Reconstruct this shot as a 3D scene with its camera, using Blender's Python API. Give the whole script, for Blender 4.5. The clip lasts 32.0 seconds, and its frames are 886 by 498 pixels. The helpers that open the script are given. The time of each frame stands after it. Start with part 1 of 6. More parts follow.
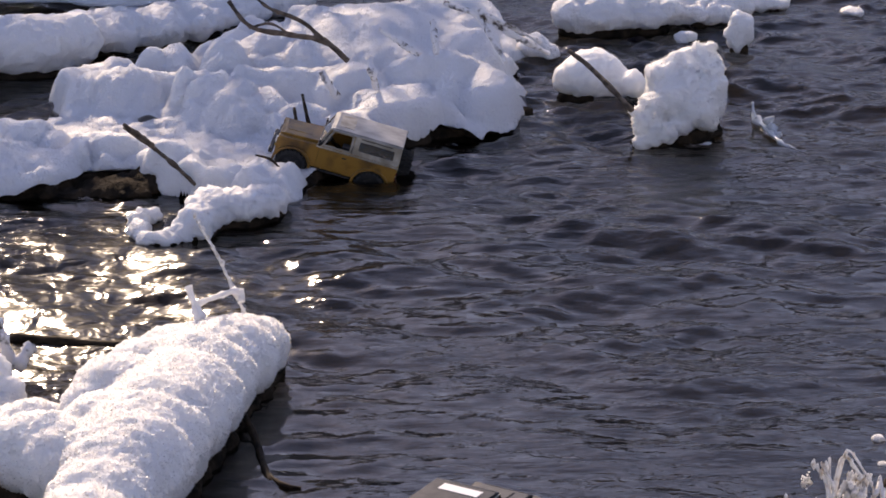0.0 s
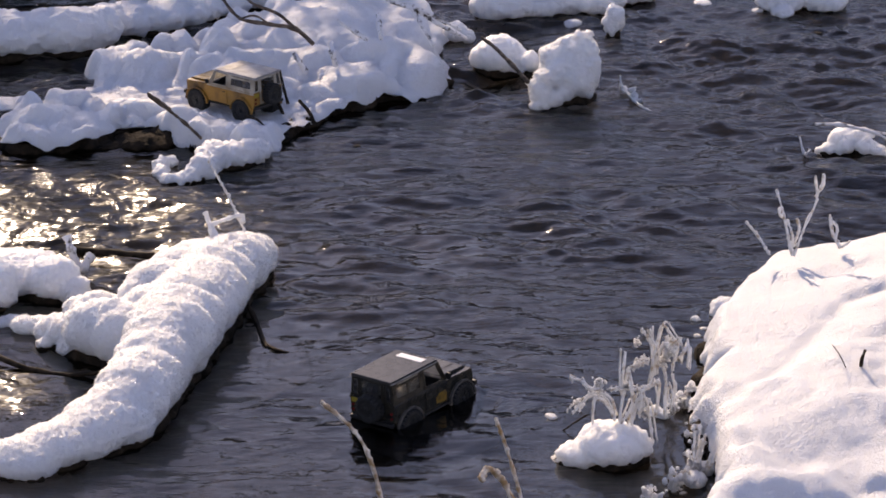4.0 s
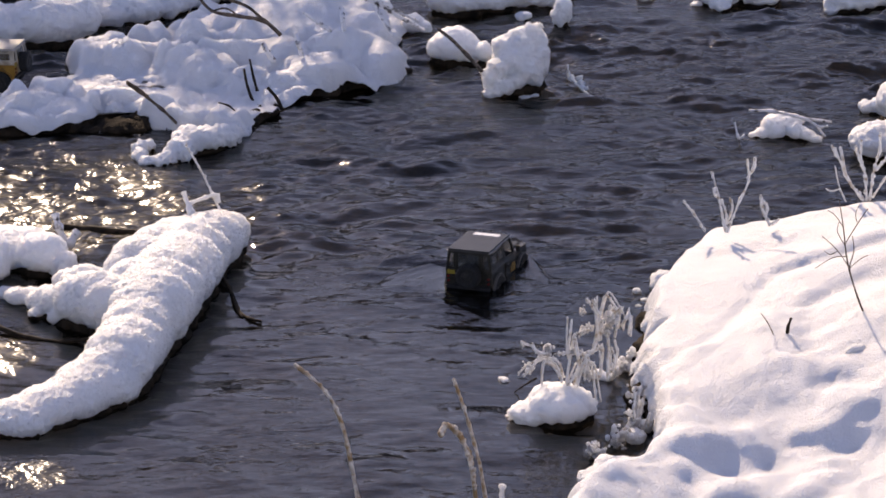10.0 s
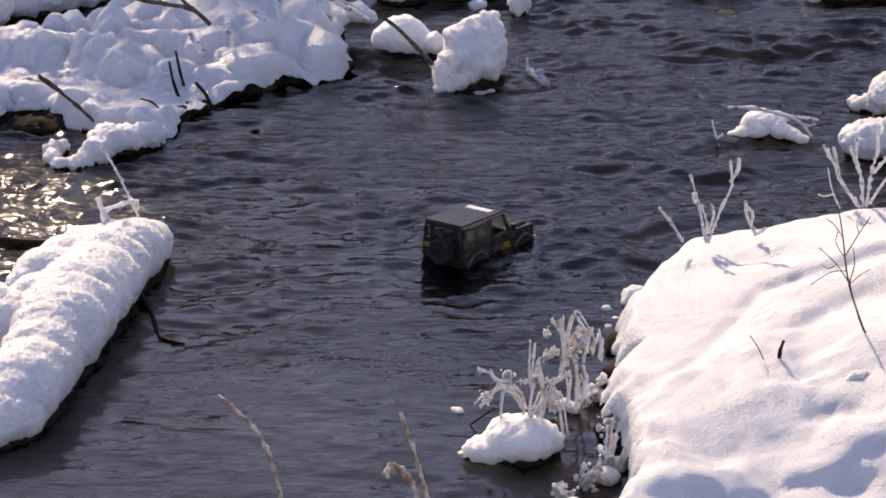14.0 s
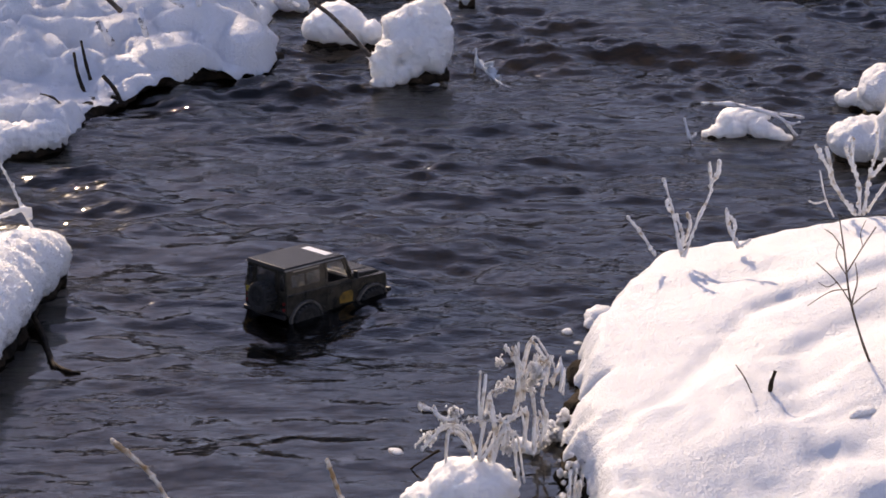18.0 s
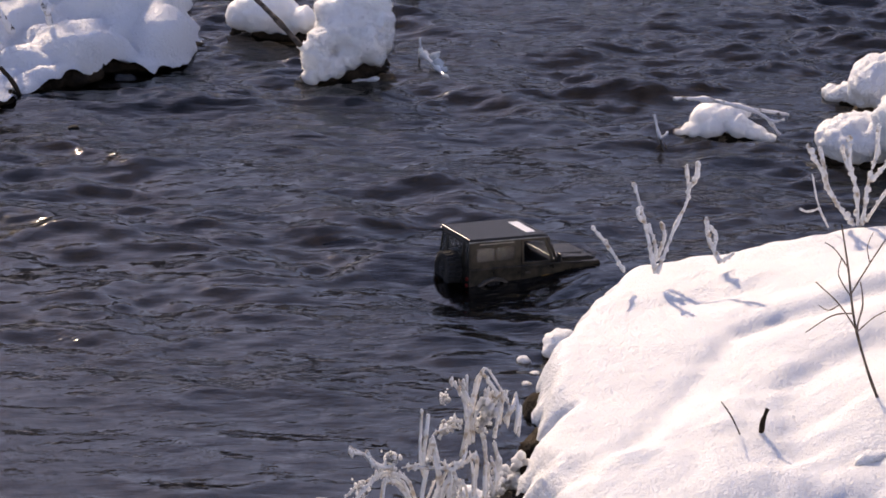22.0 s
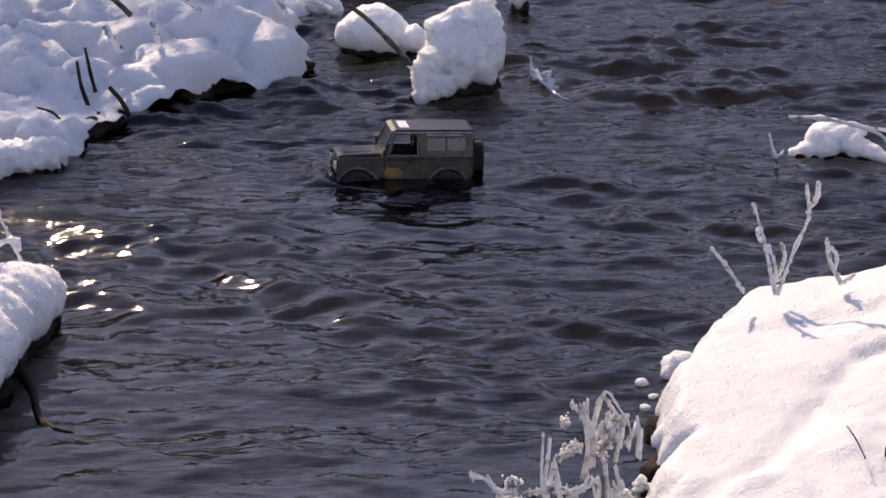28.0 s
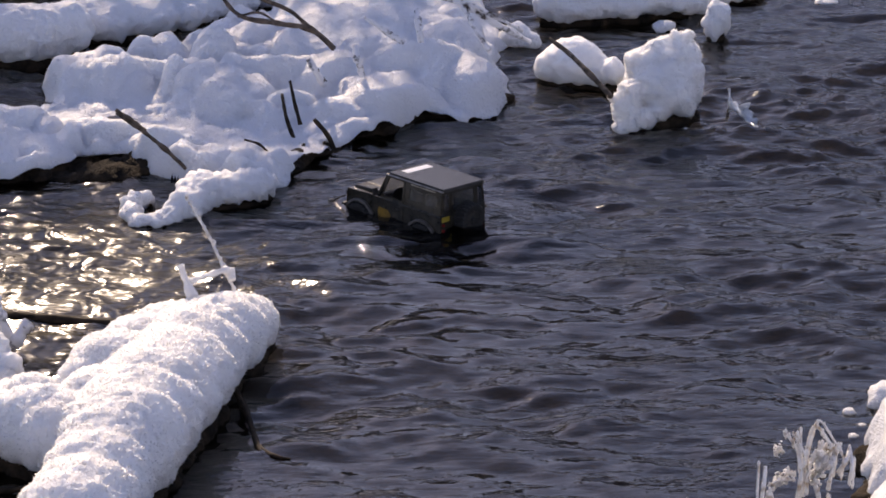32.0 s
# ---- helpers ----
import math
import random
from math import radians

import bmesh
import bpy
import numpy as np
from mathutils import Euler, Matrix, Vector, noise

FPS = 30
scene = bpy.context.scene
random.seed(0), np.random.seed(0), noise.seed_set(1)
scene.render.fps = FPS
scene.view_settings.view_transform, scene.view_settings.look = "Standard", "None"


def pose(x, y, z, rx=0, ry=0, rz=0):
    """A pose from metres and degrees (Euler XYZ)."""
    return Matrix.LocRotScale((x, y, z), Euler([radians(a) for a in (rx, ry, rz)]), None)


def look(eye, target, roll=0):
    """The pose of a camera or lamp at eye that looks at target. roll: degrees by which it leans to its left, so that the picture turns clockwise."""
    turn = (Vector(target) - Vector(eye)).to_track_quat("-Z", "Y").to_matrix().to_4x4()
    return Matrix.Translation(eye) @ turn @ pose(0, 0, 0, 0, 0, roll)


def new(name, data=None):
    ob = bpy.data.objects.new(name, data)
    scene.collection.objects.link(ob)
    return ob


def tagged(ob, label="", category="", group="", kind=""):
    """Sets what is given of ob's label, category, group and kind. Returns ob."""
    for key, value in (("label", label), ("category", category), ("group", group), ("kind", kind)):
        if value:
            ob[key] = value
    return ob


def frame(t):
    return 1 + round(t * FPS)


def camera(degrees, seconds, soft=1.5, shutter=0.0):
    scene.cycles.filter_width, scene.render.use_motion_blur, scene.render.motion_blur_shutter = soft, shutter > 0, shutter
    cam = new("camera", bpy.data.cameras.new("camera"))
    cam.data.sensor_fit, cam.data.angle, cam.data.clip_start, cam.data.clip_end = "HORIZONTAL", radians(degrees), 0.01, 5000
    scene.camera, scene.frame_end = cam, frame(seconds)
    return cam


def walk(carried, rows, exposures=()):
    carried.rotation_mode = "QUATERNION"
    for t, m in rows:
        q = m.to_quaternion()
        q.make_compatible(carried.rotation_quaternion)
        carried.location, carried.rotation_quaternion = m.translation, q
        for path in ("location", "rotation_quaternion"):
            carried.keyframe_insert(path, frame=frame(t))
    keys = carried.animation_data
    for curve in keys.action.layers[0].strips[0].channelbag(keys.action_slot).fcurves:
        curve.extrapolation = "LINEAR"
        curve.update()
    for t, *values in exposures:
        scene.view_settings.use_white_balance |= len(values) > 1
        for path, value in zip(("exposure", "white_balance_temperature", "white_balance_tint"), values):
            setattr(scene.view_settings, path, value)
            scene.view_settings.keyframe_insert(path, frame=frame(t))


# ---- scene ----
cam = camera(13.755, 32.0, soft=1.7)
walk(cam, [
    (0, pose(-0.0484, 1.5162, 2.7687, 71.963, 0, 1.444) @ pose(0, 0, 0, 0, 0, -0.513)),
    (0.5, pose(-0.0451, 1.3155, 2.8304, 71.897, 0, 1.351) @ pose(0, 0, 0, 0, 0, -0.482)),
    (1, pose(-0.0687, 0.9575, 2.9286, 71.861, 0, 1.018) @ pose(0, 0, 0, 0, 0, -0.366)),
    (1.5, pose(-0.0379, 0.5727, 3.0506, 71.731, 0, 1.022) @ pose(0, 0, 0, 0, 0, -0.394)),
    (2, pose(-0.0309, 0.1587, 3.1808, 71.607, 0, 0.872) @ pose(0, 0, 0, 0, 0, -0.346)),
    (2.5, pose(-0.0236, -0.2910, 3.3205, 71.501, 0, 0.734) @ pose(0, 0, 0, 0, 0, -0.302)),
    (3, pose(-0.0145, -0.6880, 3.4488, 71.380, 0, 0.622) @ pose(0, 0, 0, 0, 0, -0.276)),
    (3.5, pose(-0.0113, -1.0932, 3.5797, 71.266, 0, 0.481) @ pose(0, 0, 0, 0, 0, -0.233)),
    (4, pose(-0.0095, -1.5180, 3.7173, 71.156, 0, 0.340) @ pose(0, 0, 0, 0, 0, -0.184)),
    (4.5, pose(-0.0184, -1.9150, 3.8469, 71.052, 0, 0.157) @ pose(0, 0, 0, 0, 0, -0.125)),
    (5, pose(-0.0162, -2.2688, 3.9620, 70.965, 0, 0.054) @ pose(0, 0, 0, 0, 0, -0.095)),
    (5.5, pose(-0.0215, -2.5630, 4.0565, 70.905, 0, -0.051) @ pose(0, 0, 0, 0, 0, -0.043)),
    (6, pose(-0.0404, -2.7372, 4.1124, 70.870, 0, -0.191) @ pose(0, 0, 0, 0, 0, 0.017)),
    (6.5, pose(-0.0408, -2.8064, 4.1357, 70.852, 0, -0.214) @ pose(0, 0, 0, 0, 0, 0.025)),
    (7, pose(-0.0407, -2.7970, 4.1326, 70.850, 0, -0.223) @ pose(0, 0, 0, 0, 0, 0.027)),
    (7.5, pose(-0.0405, -2.7627, 4.1210, 70.854, 0, -0.234) @ pose(0, 0, 0, 0, 0, 0.031)),
    (8, pose(-0.0402, -2.7163, 4.1054, 70.857, 0, -0.258) @ pose(0, 0, 0, 0, 0, 0.039)),
    (8.5, pose(-0.0398, -2.6591, 4.0861, 70.864, 0, -0.296) @ pose(0, 0, 0, 0, 0, 0.051)),
    (9, pose(-0.0393, -2.5869, 4.0617, 70.873, 0, -0.344) @ pose(0, 0, 0, 0, 0, 0.067)),
    (9.5, pose(-0.0427, -2.4952, 4.0310, 70.880, 0, -0.425) @ pose(0, 0, 0, 0, 0, 0.100)),
    (10, pose(-0.0409, -2.3806, 3.9923, 70.887, 0, -0.494) @ pose(0, 0, 0, 0, 0, 0.122)),
    (10.5, pose(-0.0372, -2.2412, 3.9519, 70.871, 0, -0.570) @ pose(0, 0, 0, 0, 0, 0.123)),
    (11, pose(-0.0348, -2.0923, 3.9026, 70.883, 0, -0.665) @ pose(0, 0, 0, 0, 0, 0.153)),
    (11.5, pose(-0.0323, -1.9336, 3.8501, 70.894, 0, -0.766) @ pose(0, 0, 0, 0, 0, 0.186)),
    (12, pose(-0.0354, -1.7620, 3.7991, 70.875, 0, -0.904) @ pose(0, 0, 0, 0, 0, 0.223)),
    (12.5, pose(-0.0334, -1.6056, 3.7449, 70.901, 0, -1.016) @ pose(0, 0, 0, 0, 0, 0.257)),
    (13, pose(-0.0294, -1.4538, 3.6930, 70.924, 0, -1.119) @ pose(0, 0, 0, 0, 0, 0.291)),
    (13.5, pose(-0.0254, -1.3010, 3.6408, 70.947, 0, -1.226) @ pose(0, 0, 0, 0, 0, 0.327)),
    (14, pose(-0.0213, -1.1457, 3.5877, 70.969, 0, -1.335) @ pose(0, 0, 0, 0, 0, 0.363)),
    (14.5, pose(-0.0172, -0.9870, 3.5336, 70.989, 0, -1.446) @ pose(0, 0, 0, 0, 0, 0.399)),
    (15, pose(-0.0071, -0.8267, 3.4769, 71.021, 0, -1.527) @ pose(0, 0, 0, 0, 0, 0.420)),
    (15.5, pose(-0.0057, -0.6546, 3.4283, 70.997, 0, -1.662) @ pose(0, 0, 0, 0, 0, 0.436)),
    (16, pose(0.0001, -0.4989, 3.3762, 71.016, 0, -1.775) @ pose(0, 0, 0, 0, 0, 0.473)),
    (16.5, pose(0.0059, -0.3399, 3.3231, 71.036, 0, -1.894) @ pose(0, 0, 0, 0, 0, 0.511)),
    (17, pose(0.0119, -0.1778, 3.2689, 71.057, 0, -2.016) @ pose(0, 0, 0, 0, 0, 0.551)),
    (17.5, pose(0.0289, -0.0135, 3.2119, 71.089, 0, -2.075) @ pose(0, 0, 0, 0, 0, 0.562)),
    (18, pose(0.0364, 0.1443, 3.1592, 71.110, 0, -2.194) @ pose(0, 0, 0, 0, 0, 0.601)),
    (18.5, pose(0.0437, 0.3017, 3.1066, 71.132, 0, -2.319) @ pose(0, 0, 0, 0, 0, 0.642)),
    (19, pose(0.0511, 0.4588, 3.0542, 71.152, 0, -2.448) @ pose(0, 0, 0, 0, 0, 0.685)),
    (19.5, pose(0.0584, 0.6179, 3.0012, 71.175, 0, -2.582) @ pose(0, 0, 0, 0, 0, 0.729)),
    (20, pose(0.0669, 0.8225, 2.9475, 71.124, 0, -2.722) @ pose(0, 0, 0, 0, 0, 0.745)),
    (20.5, pose(0.0923, 0.9731, 2.8961, 71.152, 0, -2.725) @ pose(0, 0, 0, 0, 0, 0.747)),
    (21, pose(0.0996, 1.1004, 2.8545, 71.164, 0, -2.827) @ pose(0, 0, 0, 0, 0, 0.780)),
    (21.5, pose(0.1057, 1.2057, 2.8202, 71.173, 0, -2.918) @ pose(0, 0, 0, 0, 0, 0.809)),
    (22, pose(0.1105, 1.2905, 2.7926, 71.183, 0, -2.998) @ pose(0, 0, 0, 0, 0, 0.835)),
    (22.5, pose(0.1146, 1.3613, 2.7695, 71.192, 0, -3.059) @ pose(0, 0, 0, 0, 0, 0.855)),
    (23, pose(0.1175, 1.4110, 2.7533, 71.197, 0, -3.104) @ pose(0, 0, 0, 0, 0, 0.870)),
    (23.5, pose(0.1192, 1.4420, 2.7432, 71.201, 0, -3.137) @ pose(0, 0, 0, 0, 0, 0.880)),
    (24, pose(0.1200, 1.4560, 2.7386, 71.204, 0, -3.153) @ pose(0, 0, 0, 0, 0, 0.886)),
    (24.5, pose(0.1201, 1.4568, 2.7384, 71.209, 0, -3.136) @ pose(0, 0, 0, 0, 0, 0.880)),
    (25, pose(0.1020, 1.4414, 2.7483, 71.190, 0, -3.189) @ pose(0, 0, 0, 0, 0, 0.865)),
    (25.5, pose(0.1017, 1.4340, 2.7507, 71.211, 0, -3.032) @ pose(0, 0, 0, 0, 0, 0.815)),
    (26, pose(0.1014, 1.4260, 2.7532, 71.243, 0, -2.787) @ pose(0, 0, 0, 0, 0, 0.737)),
    (26.5, pose(0.1011, 1.4173, 2.7561, 71.285, 0, -2.457) @ pose(0, 0, 0, 0, 0, 0.631)),
    (27, pose(0.0771, 1.4074, 2.7609, 71.329, 0, -2.230) @ pose(0, 0, 0, 0, 0, 0.562)),
    (27.5, pose(0.0768, 1.3959, 2.7647, 71.387, 0, -1.801) @ pose(0, 0, 0, 0, 0, 0.425)),
    (28, pose(0.0580, 1.3760, 2.7729, 71.437, 0, -1.503) @ pose(0, 0, 0, 0, 0, 0.312)),
    (28.5, pose(0.0578, 1.3594, 2.7784, 71.495, 0, -1.073) @ pose(0, 0, 0, 0, 0, 0.175)),
    (29, pose(0.0284, 1.3438, 2.7845, 71.549, 0, -0.854) @ pose(0, 0, 0, 0, 0, 0.135)),
    (29.5, pose(0.0044, 1.3295, 2.7899, 71.606, 0, -0.598) @ pose(0, 0, 0, 0, 0, 0.073)),
    (30, pose(0.0046, 1.3151, 2.7945, 71.666, 0, -0.170) @ pose(0, 0, 0, 0, 0, -0.064)),
    (30.5, pose(-0.0257, 1.3006, 2.7977, 71.733, 0, 0.040) @ pose(0, 0, 0, 0, 0, -0.105)),
    (31, pose(-0.0252, 1.2838, 2.8031, 71.795, 0, 0.468) @ pose(0, 0, 0, 0, 0, -0.242)),
    (31.5, pose(-0.0497, 1.2757, 2.8062, 71.855, 0, 0.720) @ pose(0, 0, 0, 0, 0, -0.289)),
    (32, pose(-0.0491, 1.2662, 2.8092, 71.918, 0, 1.145) @ pose(0, 0, 0, 0, 0, -0.425)),
], exposures=[(0.0, 0.22, 8950, 40), (32.0, 0.22, 8700, 40)])

# ---- light ----
SUN_TO = Vector((-0.235, 0.87, 0.44)).normalized()   # towards the low winter sun
world = bpy.data.worlds.new("sky")
scene.world = world
world.use_nodes = True
wn = world.node_tree.nodes
sky = wn.new("ShaderNodeTexSky")
sky.sky_type = "NISHITA"
sky.sun_disc = False
sky.altitude = 300
sky.dust_density = 0.15
sky.air_density = 1.1
sky.ozone_density = 4.0
sky.sun_elevation = math.asin(SUN_TO.z)
sky.sun_rotation = math.atan2(SUN_TO.x, SUN_TO.y)
wn["Background"].inputs["Strength"].default_value = 0.178
world.node_tree.links.new(sky.outputs[0], wn["Background"].inputs["Color"])
sun = new("sun", bpy.data.lights.new("sun", "SUN"))
sun.data.energy = 4.7
sun.data.angle = radians(0.55)
sun.data.color = (0.84, 0.895, 0.735)
sun.matrix_world = look((0, 0, 20), Vector((0, 0, 20)) - SUN_TO)


# ---- materials ----
def material(name, color, rough=0.6, metal=0.0, ior=1.45):
    m = bpy.data.materials.new(name)
    m.use_nodes = True
    b = m.node_tree.nodes["Principled BSDF"]
    b.inputs["Base Color"].default_value = (*color, 1)
    b.inputs["Roughness"].default_value = rough
    b.inputs["Metallic"].default_value = metal
    b.inputs["IOR"].default_value = ior
    return m


def node(m, kind, **values):
    n = m.node_tree.nodes.new(kind)
    for k, v in values.items():
        n.inputs[k.replace("_", " ")].default_value = v
    return n


def link(m, a, b):
    m.node_tree.links.new(a, b)


def noise_tex(m, scale, detail=4.0, rough=0.55, coords="Object"):
    c = m.node_tree.nodes.new("ShaderNodeTexCoord")
    t = node(m, "ShaderNodeTexNoise", Scale=scale, Detail=detail, Roughness=rough)
    link(m, c.outputs[coords], t.inputs["Vector"])
    return t


def ramp(m, fac, stops):
    r = m.node_tree.nodes.new("ShaderNodeValToRGB")
    e = r.color_ramp.elements
    while len(e) < len(stops):
        e.new(0.5)
    for el, (p, c) in zip(e, stops):
        el.position, el.color = p, (*c, 1)
    link(m, fac, r.inputs["Fac"])
    return r


def varied(name, dark, light, scale, rough=0.7, metal=0.0, bump=0.2, bump_scale=None, dist=0.004, lo=0.35, hi=0.65):
    """A surface with two scales of colour change and a fine relief."""
    m = material(name, light, rough, metal)
    b = m.node_tree.nodes["Principled BSDF"]
    t = noise_tex(m, scale, 6.0)
    r = ramp(m, t.outputs["Fac"], [(lo, dark), (hi, light)])
    link(m, r.outputs[0], b.inputs["Base Color"])
    t2 = noise_tex(m, bump_scale or scale * 6, 5.0, 0.65)
    bp = node(m, "ShaderNodeBump", Strength=bump, Distance=dist)
    link(m, t2.outputs["Fac"], bp.inputs["Height"])
    link(m, bp.outputs[0], b.inputs["Normal"])
    return m


def snow_material(name, tint=(0.80, 0.815, 0.84), grain=130.0, bump=1.0, deep=0.036):
    m = material(name, tint, 0.55)
    b = m.node_tree.nodes["Principled BSDF"]
    t = noise_tex(m, 7.0, 5.0)
    r = ramp(m, t.outputs["Fac"], [(0.3, tuple(c * 0.94 for c in tint)), (0.7, tint)])
    link(m, r.outputs[0], b.inputs["Base Color"])
    t1 = noise_tex(m, grain, 3.0, 0.7)
    t2 = noise_tex(m, grain * 0.35, 4.0, 0.65)
    add = node(m, "ShaderNodeMath")
    add.operation = "ADD"
    link(m, t1.outputs["Fac"], add.inputs[0])
    link(m, t2.outputs["Fac"], add.inputs[1])
    bp = node(m, "ShaderNodeBump", Strength=bump, Distance=0.010)
    link(m, add.outputs[0], bp.inputs["Height"])
    link(m, bp.outputs[0], b.inputs["Normal"])
    b.inputs["Subsurface Weight"].default_value = 1.0
    b.inputs["Subsurface Radius"].default_value = (0.9, 0.95, 1.0)
    b.inputs["Subsurface Scale"].default_value = deep
    return m


SNOW = snow_material("snow")
LOOSE_SNOW = snow_material("loose_fresh_snow", (0.86, 0.865, 0.87), 170.0, 0.5, 0.07)
FROST = snow_material("frost", (0.80, 0.80, 0.82), 260.0, 0.8)
ICE = material("ice", (0.75, 0.82, 0.88), 0.15, 0.0, 1.31)
ICE.node_tree.nodes["Principled BSDF"].inputs["Transmission Weight"].default_value = 0.5
SOIL = varied("wet_soil", (0.007, 0.005, 0.0035), (0.045, 0.030, 0.019), 22.0, 0.9, 0, 0.9, 60.0, 0.012)
STONE = varied("wet_stone", (0.006, 0.005, 0.004), (0.024, 0.019, 0.015), 18.0, 0.8, 0, 0.6, 50.0, 0.008)
BARK = varied("bark", (0.012, 0.008, 0.005), (0.055, 0.038, 0.025), 40.0, 0.8, 0, 0.9, 160.0, 0.003)
BROWN_ROOT = varied("brown_root", (0.035, 0.024, 0.017), (0.17, 0.125, 0.095), 45.0, 0.85, 0, 0.9, 160.0, 0.004)
FROSTED = varied("frosted_straw", (0.42, 0.31, 0.20), (0.82, 0.80, 0.77), 55.0, 0.7, 0, 0.8, 300.0, 0.003, lo=0.32, hi=0.48)
REED = varied("rimed_reed", (0.34, 0.20, 0.09), (0.78, 0.70, 0.60), 45.0, 0.75, 0, 0.7, 300.0, 0.003, lo=0.40, hi=0.62)
FROST_BARK = varied("frosted_bark", (0.05, 0.035, 0.025), (0.78, 0.78, 0.8), 38.0, 0.8, 0, 0.9, 200.0, 0.003, lo=0.34, hi=0.47)
for m in (SOIL, STONE, BARK):
    m.node_tree.nodes["Principled BSDF"].inputs["Specular IOR Level"].default_value = 0.15

RUBBER = varied("rubber", (0.008, 0.008, 0.008), (0.02, 0.02, 0.02), 90.0, 0.75, 0, 0.3, 400.0, 0.001)
BLACK_PLASTIC = varied("black_plastic", (0.008, 0.008, 0.009), (0.02, 0.02, 0.022), 30.0, 0.5, 0, 0.15, 300.0, 0.0008)
GREY_PAINT = varied("dark_grey_paint", (0.013, 0.012, 0.009), (0.040, 0.034, 0.026), 35.0, 0.25, 0, 0.1, 250.0, 0.0006)
WORN_GREY = varied("worn_grey_plastic", (0.035, 0.031, 0.028), (0.12, 0.11, 0.10), 50.0, 0.45, 0, 0.2, 250.0, 0.0008)
ROOF_GREY = varied("grey_roof_paint", (0.030, 0.030, 0.030), (0.056, 0.055, 0.054), 25.0, 0.22, 0, 0.15, 300.0, 0.0004)
OCHRE = varied("ochre_paint", (0.04, 0.025, 0.01), (0.24, 0.13, 0.02), 45.0, 0.42, 0, 0.15, 200.0, 0.0008, lo=0.3, hi=0.55)
YELLOW = varied("yellow_paint", (0.08, 0.038, 0.012), (0.33, 0.155, 0.026), 16.0, 0.4, 0, 0.15, 200.0, 0.0008, lo=0.3, hi=0.55)
WHITE_PAINT = varied("white_roof_paint", (0.22, 0.215, 0.21), (0.40, 0.39, 0.38), 20.0, 0.38, 0, 0.15, 250.0, 0.0006)
CREAM = varied("cream_paint", (0.24, 0.20, 0.15), (0.46, 0.41, 0.34), 26.0, 0.4, 0, 0.15, 250.0, 0.0006)
LABEL_WHITE = material("white_film", (0.85, 0.85, 0.86), 0.3)
ROOF_GREY.node_tree.nodes["Principled BSDF"].inputs["Specular IOR Level"].default_value = 0.25
RIM_BLACK = varied("black_rim", (0.01, 0.01, 0.01), (0.03, 0.03, 0.03), 60.0, 0.4, 0.0, 0.2, 300.0, 0.0005)
METAL = varied("dull_metal", (0.25, 0.25, 0.25), (0.5, 0.5, 0.5), 60.0, 0.4, 1.0, 0.2, 300.0, 0.0005)
RED_LENS = material("red_lens", (0.14, 0.012, 0.010), 0.25)
LAMP_GLASS = material("lamp_lens", (0.75, 0.75, 0.72), 0.12)
YELLOW_FILM = material("yellow_film", (0.32, 0.23, 0.03), 0.4)
GLASS = material("window_glass", (0.55, 0.56, 0.56), 0.05, 0.0, 1.45)
GLASS.node_tree.nodes["Principled BSDF"].inputs["Transmission Weight"].default_value = 0.95

DIRTY_GLASS = varied("dirty_window_glass", (0.40, 0.37, 0.33), (0.62, 0.59, 0.54), 30.0, 0.14, 0, 0.1, 200.0, 0.0003)
DIRTY_GLASS.node_tree.nodes["Principled BSDF"].inputs["Transmission Weight"].default_value = 0.9


